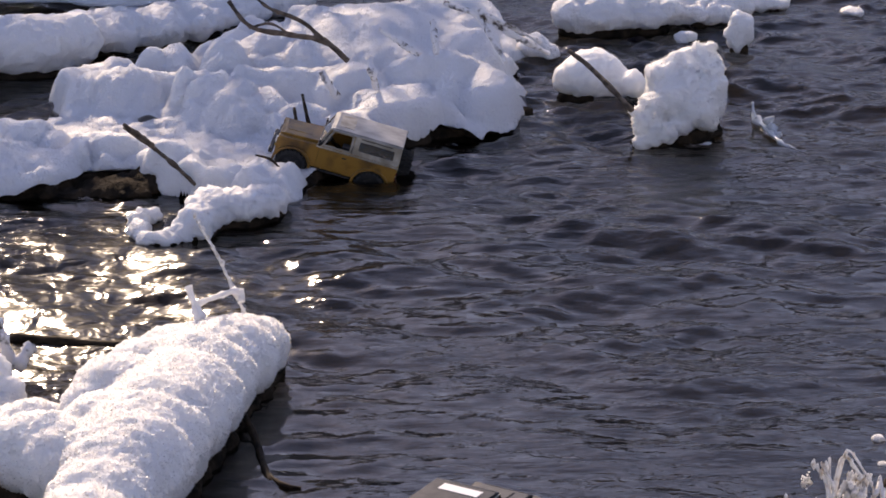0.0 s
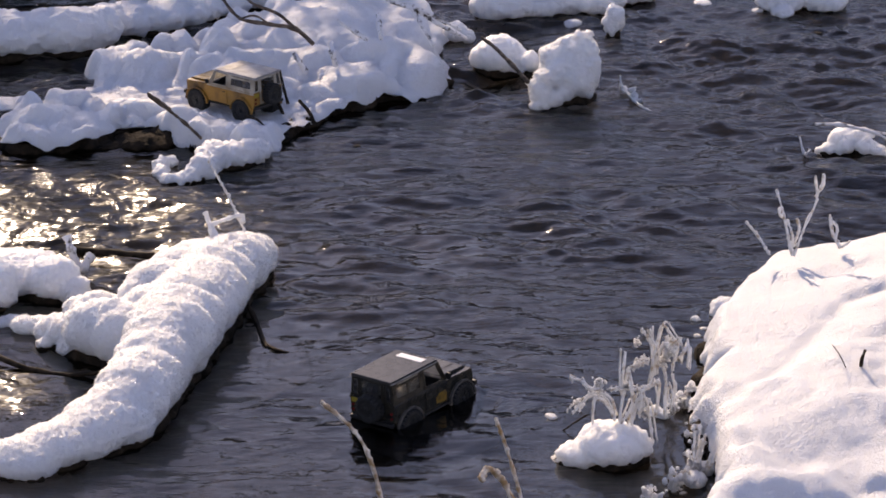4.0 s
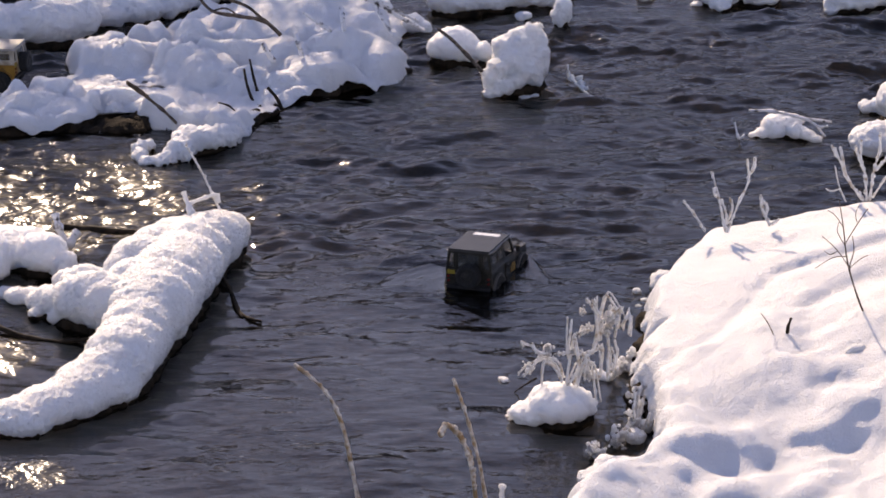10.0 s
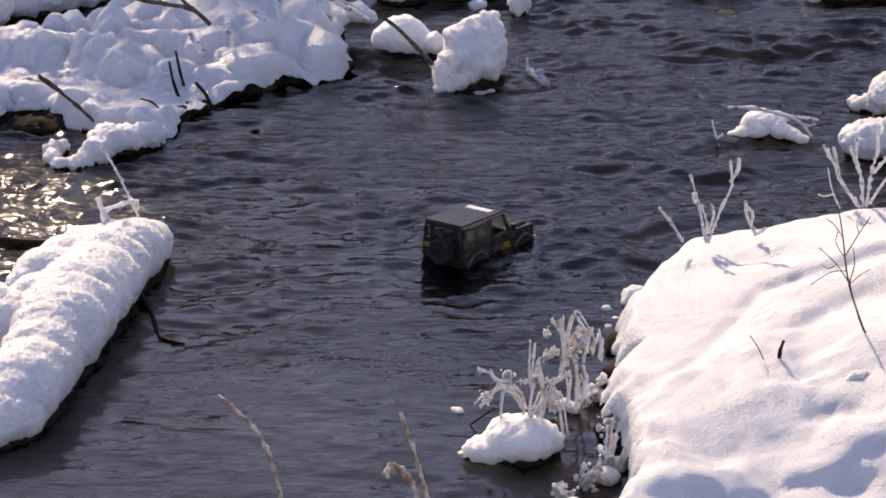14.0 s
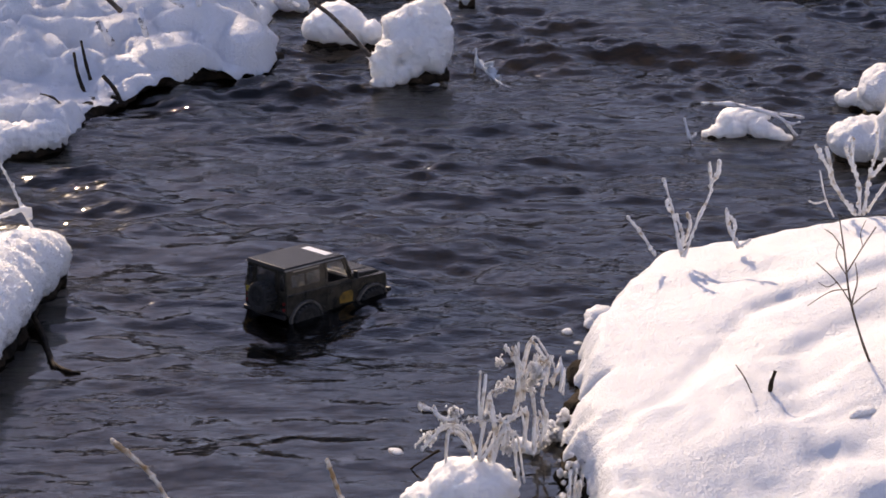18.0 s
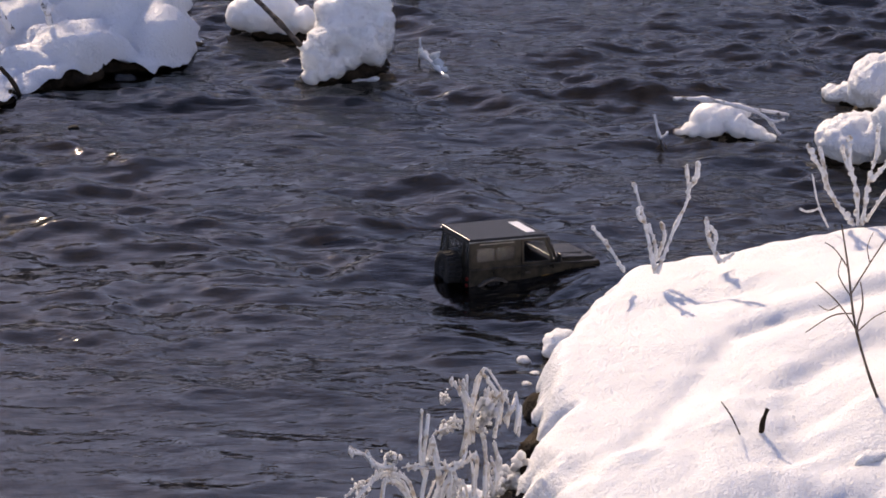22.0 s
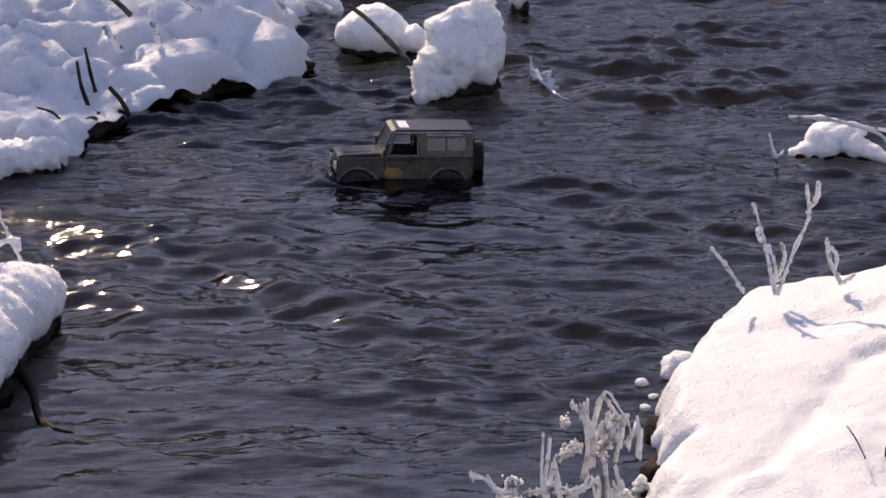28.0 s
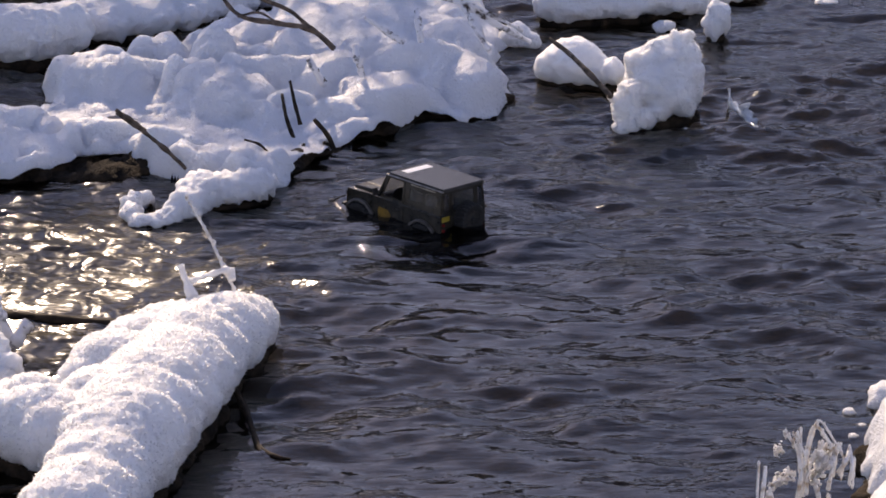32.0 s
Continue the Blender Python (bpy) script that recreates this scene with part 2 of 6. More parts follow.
def water_material():
    m = material("stream_water", (0.12, 0.10, 0.085), 0.025, 0.0, 1.333)
    b = m.node_tree.nodes["Principled BSDF"]
    b.inputs["Transmission Weight"].default_value = 1.0
    c = m.node_tree.nodes.new("ShaderNodeTexCoord")
    mp = node(m, "ShaderNodeMapping", Scale=(0.5, 1.35, 1.0), Rotation=(0, 0, 0.12))
    link(m, c.outputs["Object"], mp.inputs["Vector"])
    t1 = node(m, "ShaderNodeTexNoise", Scale=16.0, Detail=3.0, Roughness=0.6, Distortion=0.4)
    t2 = node(m, "ShaderNodeTexNoise", Scale=15.0, Detail=2.0, Roughness=0.5, Distortion=0.5)
    t2.noise_type = "RIDGED_MULTIFRACTAL"
    for t in (t1, t2):
        link(m, mp.outputs[0], t.inputs["Vector"])
    g = m.node_tree.nodes.new("ShaderNodeNewGeometry")
    calm = node(m, "ShaderNodeTexNoise", Scale=0.9, Detail=2.0)
    link(m, g.outputs["Position"], calm.inputs["Vector"])
    mr = node(m, "ShaderNodeMapRange", From_Min=0.35, From_Max=0.65, To_Min=0.45, To_Max=1.0)
    link(m, calm.outputs["Fac"], mr.inputs["Value"])
    # smoother in the deep run nearest to the near bank
    sep = m.node_tree.nodes.new("ShaderNodeSeparateXYZ")
    link(m, g.outputs["Position"], sep.inputs[0])
    near = node(m, "ShaderNodeMapRange", From_Min=7.8, From_Max=11.4, To_Min=0.40, To_Max=1.0)
    link(m, sep.outputs["Y"], near.inputs["Value"])
    cm = node(m, "ShaderNodeMath")
    cm.operation = "MULTIPLY"
    link(m, mr.outputs[0], cm.inputs[0])
    link(m, near.outputs[0], cm.inputs[1])
    b1 = node(m, "ShaderNodeBump", Distance=0.008)
    b2 = node(m, "ShaderNodeBump", Distance=0.004)
    chop = node(m, "ShaderNodeMapRange", From_Min=7.8, From_Max=11.6, To_Min=0.08, To_Max=0.55)
    link(m, sep.outputs["Y"], chop.inputs["Value"])
    link(m, chop.outputs[0], b2.inputs["Strength"])
    link(m, cm.outputs[0], b1.inputs["Strength"])
    # shallow, choppy riffles by the fallen log
    spots = None
    for at, scale in (((-1.32, 9.66, 0.0), 0.80), ((-1.359, 8.13, 0.0), 3.0), ((-1.1, 7.208, 0.0), 5.0)):
        far = node(m, "ShaderNodeVectorMath")
        far.operation = "DISTANCE"
        far.inputs[1].default_value = at
        link(m, g.outputs["Position"], far.inputs[0])
        big = node(m, "ShaderNodeMath")
        big.operation = "MULTIPLY"
        big.inputs[1].default_value = scale
        link(m, far.outputs["Value"], big.inputs[0])
        if spots:
            low = node(m, "ShaderNodeMath")
            low.operation = "MINIMUM"
            link(m, spots, low.inputs[0])
            link(m, big.outputs[0], low.inputs[1])
            spots = low.outputs[0]
        else:
            spots = big.outputs[0]
    rag = node(m, "ShaderNodeMath")
    rag.operation = "MULTIPLY_ADD"
    rag.inputs[1].default_value = 0.5
    link(m, calm.outputs["Fac"], rag.inputs[0])
    link(m, spots, rag.inputs[2])
    rif = node(m, "ShaderNodeMapRange", From_Min=0.55, From_Max=0.95, To_Min=1.0, To_Max=0.0)
    link(m, rag.outputs[0], rif.inputs["Value"])
    rr = node(m, "ShaderNodeMapRange", To_Min=0.03, To_Max=0.22)
    link(m, rif.outputs[0], rr.inputs["Value"])
    link(m, rr.outputs[0], b.inputs["Roughness"])
    t3 = node(m, "ShaderNodeTexNoise", Scale=13.0, Detail=2.0, Roughness=0.5, Distortion=0.5)
    link(m, c.outputs["Object"], t3.inputs["Vector"])
    b3 = node(m, "ShaderNodeBump", Distance=0.013)
    link(m, rif.outputs[0], b3.inputs["Strength"])
    link(m, t3.outputs["Fac"], b3.inputs["Height"])
    link(m, b2.outputs[0], b3.inputs["Normal"])
    link(m, t1.outputs["Fac"], b1.inputs["Height"])
    link(m, t2.outputs["Fac"], b2.inputs["Height"])
    link(m, b1.outputs[0], b2.inputs["Normal"])
    # small sparkling ripples in drifting patches
    gust = node(m, "ShaderNodeTexNoise", Scale=1.7, Detail=3.0, Roughness=0.6)
    link(m, c.outputs["Object"], gust.inputs["Vector"])
    spark = node(m, "ShaderNodeMapRange", From_Min=0.50, From_Max=0.64, To_Max=0.8)
    link(m, gust.outputs["Fac"], spark.inputs["Value"])
    t4 = node(m, "ShaderNodeTexNoise", Scale=62.0, Detail=1.0, Roughness=0.5)
    link(m, c.outputs["Object"], t4.inputs["Vector"])
    b4 = node(m, "ShaderNodeBump", Distance=0.0022)
    link(m, spark.outputs[0], b4.inputs["Strength"])
    link(m, t4.outputs["Fac"], b4.inputs["Height"])
    link(m, b3.outputs[0], b4.inputs["Normal"])
    link(m, b4.outputs[0], b.inputs["Normal"])
    return m


NEEDLES = varied("spruce_needles", (0.010, 0.016, 0.009), (0.035, 0.055, 0.028), 6.0, 0.75, 0, 0.3, 60.0, 0.004)
# grey of the unseen wood, tuned for how it reflects in the water
UNSEEN_WOOD = varied("unseen_spruces", (0.06, 0.066, 0.074), (0.22, 0.235, 0.26), 0.8, 0.85, 0, 0.3, 8.0, 0.02)
WATER = water_material()


def ground_material():
    m = material("snowy_ground", (0.85, 0.87, 0.9), 0.6)
    b = m.node_tree.nodes["Principled BSDF"]
    g = m.node_tree.nodes.new("ShaderNodeNewGeometry")
    sep = m.node_tree.nodes.new("ShaderNodeSeparateXYZ")
    link(m, g.outputs["Position"], sep.inputs[0])
    t = noise_tex(m, 30.0, 6.0)
    bed = ramp(m, t.outputs["Fac"], [(0.35, (0.008, 0.007, 0.005)), (0.62, (0.05, 0.036, 0.022))])
    up = node(m, "ShaderNodeMapRange", From_Min=0.0, From_Max=0.05)
    link(m, sep.outputs["Z"], up.inputs["Value"])
    mix = m.node_tree.nodes.new("ShaderNodeMix")
    mix.data_type = "RGBA"
    link(m, up.outputs[0], mix.inputs["Factor"])
    link(m, bed.outputs[0], mix.inputs["A"])
    mix.inputs["B"].default_value = (0.86, 0.88, 0.92, 1)
    link(m, mix.outputs["Result"], b.inputs["Base Color"])
    bp = node(m, "ShaderNodeBump", Strength=0.5, Distance=0.01)
    link(m, t.outputs["Fac"], bp.inputs["Height"])
    link(m, bp.outputs[0], b.inputs["Normal"])
    return m


GROUND = ground_material()


# ---- building helpers ----
def mesh_object(name, bm, mat, parent=None, label="", smooth=False):
    me = bpy.data.meshes.new(name)
    bm.to_mesh(me)
    bm.free()
    me.materials.append(mat)
    if smooth:
        me.polygons.foreach_set("use_smooth", [True] * len(me.polygons))
    ob = new(name, me)
    if parent:
        ob.parent = parent
    if label:
        ob["label"] = label
    return ob


def part(name, bm, mat, parent, label="", smooth=False):
    return mesh_object(name, bm, mat, parent, label, smooth)


def box(bm, x0, x1, y0, y1, z0, z1, bevel=0.0, m=None):
    vs = bmesh.ops.create_cube(bm, size=1.0)["verts"]
    bmesh.ops.scale(bm, vec=(x1 - x0, y1 - y0, z1 - z0), verts=vs)
    bmesh.ops.translate(bm, vec=((x0 + x1) / 2, (y0 + y1) / 2, (z0 + z1) / 2), verts=vs)
    if bevel:
        es = list({e for v in vs for e in v.link_edges})
        vs = bmesh.ops.bevel(bm, geom=es, offset=bevel, segments=2, affect="EDGES", profile=0.5)["verts"]
    if m is not None:
        bmesh.ops.transform(bm, matrix=m, verts=list(vs))
    return bm


def prism(bm, outline, y0, y1, bevel=0.0):
    """An outline in x and z, drawn out from y0 to y1."""
    a = [bm.verts.new((x, y0, z)) for x, z in outline]
    b = [bm.verts.new((x, y1, z)) for x, z in outline]
    bm.faces.new(a)
    bm.faces.new(b[::-1])
    n = len(a)
    for i in range(n):
        bm.faces.new((a[i], b[i], b[(i + 1) % n], a[(i + 1) % n]))
    bmesh.ops.recalc_face_normals(bm, faces=bm.faces[:])
    if bevel:
        es = [e for e in bm.edges if len(e.link_faces) == 2 and e.calc_face_angle(0) > 0.6]
        bmesh.ops.bevel(bm, geom=es, offset=bevel, segments=1, affect="EDGES")
    return bm


def cylinder(bm, r0, r1, depth, m, seg=16):
    vs = bmesh.ops.create_cone(bm, cap_ends=True, segments=seg, radius1=r0, radius2=r1, depth=depth)["verts"]
    bmesh.ops.transform(bm, matrix=m, verts=vs)
    return bm


def curve(pts):
    """A smooth line through the points."""
    pts = [Vector(p) for p in pts]
    line = []
    n = len(pts)
    for i in range(n - 1):
        p0, p1, p2, p3 = pts[max(i - 1, 0)], pts[i], pts[i + 1], pts[min(i + 2, n - 1)]
        for k in range(5):
            u = k / 5
            line.append(0.5 * ((2 * p1) + (p2 - p0) * u + (2 * p0 - 5 * p1 + 4 * p2 - p3) * u * u + (3 * p1 - p0 - 3 * p2 + p3) * u ** 3))
    line.append(pts[-1])
    return line


def tube(bm, pts, r0, r1, sides=7, jitter=0.0, rng=random):
    """A tapering, slightly uneven stem through the points, smoothed between them."""
    line = curve(pts)
    rings = []
    m = len(line)
    for i, p in enumerate(line):
        d = (line[min(i + 1, m - 1)] - line[max(i - 1, 0)]).normalized()
        s = d.cross(Vector((0.3, 0.2, 1)) if abs(d.z) < 0.9 else Vector((1, 0.2, 0))).normalized()
        q = d.cross(s)
        r = (r0 + (r1 - r0) * i / (m - 1)) * (1 + jitter * rng.uniform(-1, 1))
        rings.append([bm.verts.new(p + r * (1 + jitter * 0.5 * rng.uniform(-1, 1)) * (math.cos(a) * s + math.sin(a) * q)) for a in [2 * math.pi * k / sides for k in range(sides)]])
    for a, b in zip(rings, rings[1:]):
        for k in range(sides):
            bm.faces.new((a[k], a[(k + 1) % sides], b[(k + 1) % sides], b[k]))
    bm.faces.new(rings[0][::-1])
    bm.faces.new(rings[-1])
    return bm


def lump(bm, x, y, z, rx, ry, rz, turn=0.0, sub=2):
    vs = bmesh.ops.create_icosphere(bm, subdivisions=sub, radius=1.0)["verts"]
    bmesh.ops.transform(bm, matrix=pose(x, y, z, 0, 0, turn) @ Matrix.Diagonal((rx, ry, rz, 1)), verts=vs)


def melted(name, bm, voxel, smooth=4, billow=0.012, size=0.10, fine=0.004, fine_size=0.03, seed=0.0, floor=None):
    """One closed soft skin round all lumps of bm, with a pillowy and a grainy relief."""
    me = bpy.data.meshes.new(name)
    bm.to_mesh(me)
    bm.free()
    tmp = new(name + "_raw", me)
    r = tmp.modifiers.new("skin", "REMESH")
    r.mode, r.voxel_size = "VOXEL", voxel
    s = tmp.modifiers.new("soft", "SMOOTH")
    s.factor, s.iterations = 0.5, smooth
    dg = bpy.context.evaluated_depsgraph_get()
    out = bpy.data.meshes.new_from_object(tmp.evaluated_get(dg))
    bpy.data.objects.remove(tmp)
    bpy.data.meshes.remove(me)
    n = len(out.vertices)
    co = np.empty(n * 3, np.float32)
    no = np.empty(n * 3, np.float32)
    out.vertices.foreach_get("co", co)
    out.vertices.foreach_get("normal", no)
    co, no = co.reshape(-1, 3), no.reshape(-1, 3)
    off = Vector((seed * 3.1, seed * 1.7, seed))
    d = np.empty(n, np.float32)
    for i in range(n):
        p = Vector(co[i].tolist()) + off
        d[i] = billow * (abs(noise.noise(p / size)) + 0.5 * abs(noise.noise(p / (size * 0.45))) - 0.3) + fine * noise.noise(p / fine_size)
    co = co + no * d[:, None]
    if floor is not None:
        co[:, 2] = np.maximum(co[:, 2], floor)
    out.vertices.foreach_set("co", co.ravel())
    out.polygons.foreach_set("use_smooth", [True] * len(out.polygons))
    out.name = name
    return out


def chain(*lumps, per=3):
    """Lumps in a row with others between them, so that they run together."""
    out = [lumps[0]]
    for a, b in zip(lumps, lumps[1:]):
        for k in range(1, per + 1):
            u = k / per
            j = [random.uniform(-0.010, 0.010), random.uniform(-0.02, 0.02), random.uniform(-0.006, 0.006)] + [0] * 3
            g = random.uniform(0.95, 1.06)
            out.append(tuple((p + (q - p) * u) * (g if i > 2 else 1) + e for i, (p, q, e) in enumerate(zip(a, b, j))))
    return out


def snow_thing(name, lumps, label, category, voxel=0.014, soil=True, group="", base_label="dark wet soil under the snow", base_scale=0.86, rime=None, snow=None, **relief):
    """A snow-covered mass: its dark base with the snow on it."""
    root = tagged(new(name), label, category, group)
    bm = bmesh.new()
    for l in lumps:
        lump(bm, *l)
    me = melted(name, bm, voxel, **relief)
    me.materials.append(snow or SNOW)
    ob = new("snow_cover", me)
    ob.parent = root
    if rime:
        hoarfrost(ob, root, rime[0], rime[1], len(lumps), snow or SNOW)
    if soil:
        bm = bmesh.new()
        for x, y, z, rx, ry, rz, *turn in lumps:
            if z - rz < 0.1:
                lump(bm, x, y, 0.0, rx * base_scale, ry * base_scale, min(rz * 0.6, 0.045), *turn)
        me = melted("soil", bm, voxel * 1.4, 1, 0.012, 0.05, 0.006, 0.02, 5.0)
        me.materials.append(SOIL)
        ob = new("soil", me)
        ob.parent = root
        ob["label"] = base_label
    return root


def hoarfrost(ob, parent, count, length, seed, snow):
    """Fine rime needles all over a snow surface."""
    rng = np.random.default_rng(seed)
    me = ob.data
    n = len(me.polygons)
    ce = np.empty(n * 3, np.float32)
    no = np.empty(n * 3, np.float32)
    ar = np.empty(n, np.float32)
    me.polygons.foreach_get("center", ce)
    me.polygons.foreach_get("normal", no)
    me.polygons.foreach_get("area", ar)
    ce, no = ce.reshape(-1, 3), no.reshape(-1, 3)
    ar = ar * (ce[:, 2] > 0.005)
    pick = rng.choice(n, count, p=ar / ar.sum())
    c, d = ce[pick], no[pick] + 0.55 * rng.normal(size=(count, 3))
    d /= np.linalg.norm(d, axis=1)[:, None]
    L = length * rng.uniform(0.4, 1.3, (count, 1))
    a = np.cross(d, rng.normal(size=(count, 3)))
    a /= np.linalg.norm(a, axis=1)[:, None]
    b = np.cross(d, a)
    r = L * 0.42
    base = c - d * L * 0.2
    v = np.stack([base + a * r, base - a * r * 0.5 + b * r * 0.87, base - a * r * 0.5 - b * r * 0.87, c + d * L], 1).reshape(-1, 3)
    i = np.arange(count) * 4
    f = np.stack([np.stack([i, i + 1, i + 3], 1), np.stack([i + 1, i + 2, i + 3], 1), np.stack([i + 2, i, i + 3], 1)], 1).reshape(-1, 3)
    out = bpy.data.meshes.new("hoarfrost")
    out.from_pydata(v.tolist(), [], f.tolist())
    out.materials.append(snow)
    h = new("hoarfrost", out)
    h.parent = parent
    return tagged(h, "fine white rime needles", kind="stuff")


# ---- ground and water ----
def axis(core0, core1, step, far):
    mid = list(np.arange(core0, core1 + 1e-6, step))
    out, d = [], step
    v = core1
    while v < far:
        d *= 1.35
        v += d
        out.append(v)
    low, d = [], step
    v = core0
    while v > -far:
        d *= 1.35
        v -= d
        low.append(v)
    return np.array(low[::-1] + mid + out)


def sheet(name, xs, ys, zf, mat):
    X, Y = np.meshgrid(xs, ys)
    Z = zf(X, Y)
    nx, ny = len(xs), len(ys)
    co = np.stack([X, Y, Z], -1).reshape(-1, 3)
    i = np.arange(nx * ny).reshape(ny, nx)
    quads = np.stack([i[:-1, :-1], i[:-1, 1:], i[1:, 1:], i[1:, :-1]], -1).reshape(-1, 4)
    me = bpy.data.meshes.new(name)
    me.vertices.add(len(co))
    me.vertices.foreach_set("co", co.astype(np.float32).ravel())
    me.loops.add(quads.size)
    me.loops.foreach_set("vertex_index", quads.ravel().astype(np.int32))
    me.polygons.add(len(quads))
    me.polygons.foreach_set("loop_start", np.arange(0, quads.size, 4, dtype=np.int32))
    me.polygons.foreach_set("use_smooth", np.ones(len(quads), bool))
    me.update(calc_edges=True)
    me.materials.append(mat)
    return new(name, me)


def waves(X, Y, seed, count, short, long, main, spread, power=1.0):
    """A sum of many small waves that run about one direction (radians)."""
    rng = np.random.default_rng(seed)
    Z = np.zeros_like(X)
    for _ in range(count):
        lam = short * (long / short) ** rng.random()
        a = main + spread * rng.normal()
        k = 2 * np.pi / lam
        Z += (lam ** power) * np.sin(k * (X * np.cos(a) + Y * np.sin(a)) + rng.uniform(0, 6.28))
    return Z / math.sqrt(count)


def step(v, a, b):
    u = np.clip((v - a) / (b - a), 0, 1)
    return u * u * (3 - 2 * u)


def ground_z(X, Y):
    near = 6.0 + 0.25 * np.sin(X * 1.1) + 0.5 * step(X, 0.6, 2.2)
    far = 12.9 + 0.2 * np.sin(X * 1.7 + 1) + 0.03 * X
    # the rise from 15.5 m on is unseen, added for the water's reflections
    bank = 1.25 * step(-Y, -near + 0.2, 4.5) + 0.32 * step(Y, far, far + 0.8) + 5.2 * step(Y, 15.5, 50)
    bank = np.maximum(bank, 0.45 * step(X, 2.15, 2.9) * (1 - step(Y, 9.9, 10.7)))
    bed = -0.09 - 0.07 * np.exp(-((X - 0.95) ** 2 + (Y - 9.85) ** 2) / 0.35) + 0.012 * np.sin(X * 2.3 + Y) + 0.01 * np.sin(Y * 3.7 - X * 1.3)
    rough = 0.03 * np.sin(X * 3.1 + 2 * np.sin(Y * 2.1)) * np.sin(Y * 2.7 + X) * (bank > 0.05)
    return bed + bank + rough + 0.25 * step(bank, 0.02, 0.2)


ground = tagged(sheet("ground", axis(-6, 6, 0.06, 900), axis(4, 16, 0.06, 900), ground_z, GROUND), "snow-covered ground with a dark gravelly stream bed", "ground", kind="structure")

def water_z(X, Y):
    core = step(X, -16, -14) * (1 - step(X, 3.6, 4.2)) * step(Y, 5.2, 6) * (1 - step(Y, 13.6, 14.4))
    slick = 0.42 + 0.62 * step(waves(X, Y, 17, 40, 0.5, 2.2, 1.2, 1.2, 0.0), -0.9, 0.9)
    z = waves(X, Y, 3, 220, 0.05, 0.17, 1.52, 0.55, 1.0) * 0.031
    z += waves(X, Y, 9, 60, 0.035, 0.07, 1.3, 1.2, 1.0) * (0.012 + 0.010 * step(Y, 10.5, 11.3))
    z = z + 0.3 * np.abs(z)
    z += waves(X, Y, 4, 30, 0.22, 0.55, 1.5, 0.7, 1.0) * 0.020
    z += waves(X, Y, 31, 50, 0.10, 0.22, 1.05, 0.25, 1.0) * 0.014 * (1 - step(Y, 9.2, 9.9))
    # the riffle below the island and the broken water beyond it run higher; the deep run by the near bank lies calmer
    riffle = np.exp(-((Y - 10.0) / 0.42) ** 2)
    swell = waves(X, Y, 21, 80, 0.10, 0.22, 1.55, 0.55, 1.0) * 0.018
    z += (swell + 0.5 * np.abs(swell)) * (riffle + 0.15 * step(Y, 10.9, 11.5))
    return z * core * slick * (0.36 + 0.84 * step(Y, 8.2, 9.6) + 0.60 * step(Y, 10.2, 11.3) - 0.25 * np.exp(-((Y - 10.85) / 0.22) ** 2))


water = tagged(sheet("water", axis(-11.6, 2.6, 0.0135, 60), axis(6.5, 13.2, 0.0135, 14), water_z, WATER), "dark rippled water of a shallow winter stream", "water", kind="structure")

# ---- the snowy island in the stream ----
def segment_distance(X, Y, a, b):
    ax, ay, bx, by = a[0], a[1], b[0], b[1]
    u = np.clip(((X - ax) * (bx - ax) + (Y - ay) * (by - ay)) / ((bx - ax) ** 2 + (by - ay) ** 2), 0, 1)
    return np.hypot(X - ax - u * (bx - ax), Y - ay - u * (by - ay))


def inside(X, Y, poly):
    hit = np.zeros(X.shape, bool)
    for (x0, y0), (x1, y1) in zip(poly, poly[1:] + poly[:1]):
        if y0 != y1:
            hit ^= ((y0 > Y) != (y1 > Y)) & (X < (x1 - x0) * (Y - y0) / (y1 - y0) + x0)
    return hit


def rim_distance(X, Y, poly):
    """Metres inside (+) or outside (-) a closed outline."""
    d = np.full(X.shape, 9.0)
    for a, b in zip(poly, poly[1:] + poly[:1]):
        d = np.minimum(d, segment_distance(X, Y, a, b))
    return np.where(inside(X, Y, poly), d, -d)


def softened(Z, times):
    """The heights with their creases rounded off."""
    for _ in range(times):
        for ax in (0, 1):
            Z = 0.25 * np.roll(Z, 1, ax) + 0.5 * Z + 0.25 * np.roll(Z, -1, ax)
    return Z


def snow_sheet(name, X, Y, Z, dist, root, snow):
    """A skin of snow over the inside of an outline, its rim drawn onto the outline."""
    d = X[0, 1] - X[0, 0]
    gy, gx = np.gradient(dist, d)
    size = np.maximum(gx * gx + gy * gy, 0.2)
    pull = np.where(dist < 0.6 * d, dist, 0.0)
    X, Y = X - pull * gx / size, Y - pull * gy / size
    keep = dist > -1.5 * d
    i = np.arange(X.size).reshape(X.shape)
    full = keep[:-1, :-1] & keep[:-1, 1:] & keep[1:, 1:] & keep[1:, :-1]
    quads = np.stack([i[:-1, :-1], i[:-1, 1:], i[1:, 1:], i[1:, :-1]], -1)[full]
    used, back = np.unique(quads, return_inverse=True)
    co = np.stack([X, Y, Z], -1).reshape(-1, 3)[used]
    me = bpy.data.meshes.new(name)
    me.from_pydata(co.tolist(), [], back.reshape(-1, 4).tolist())
    me.polygons.foreach_set("use_smooth", [True] * len(me.polygons))
    me.materials.append(snow)
    ob = new(name, me)
    ob.parent = root
    return ob


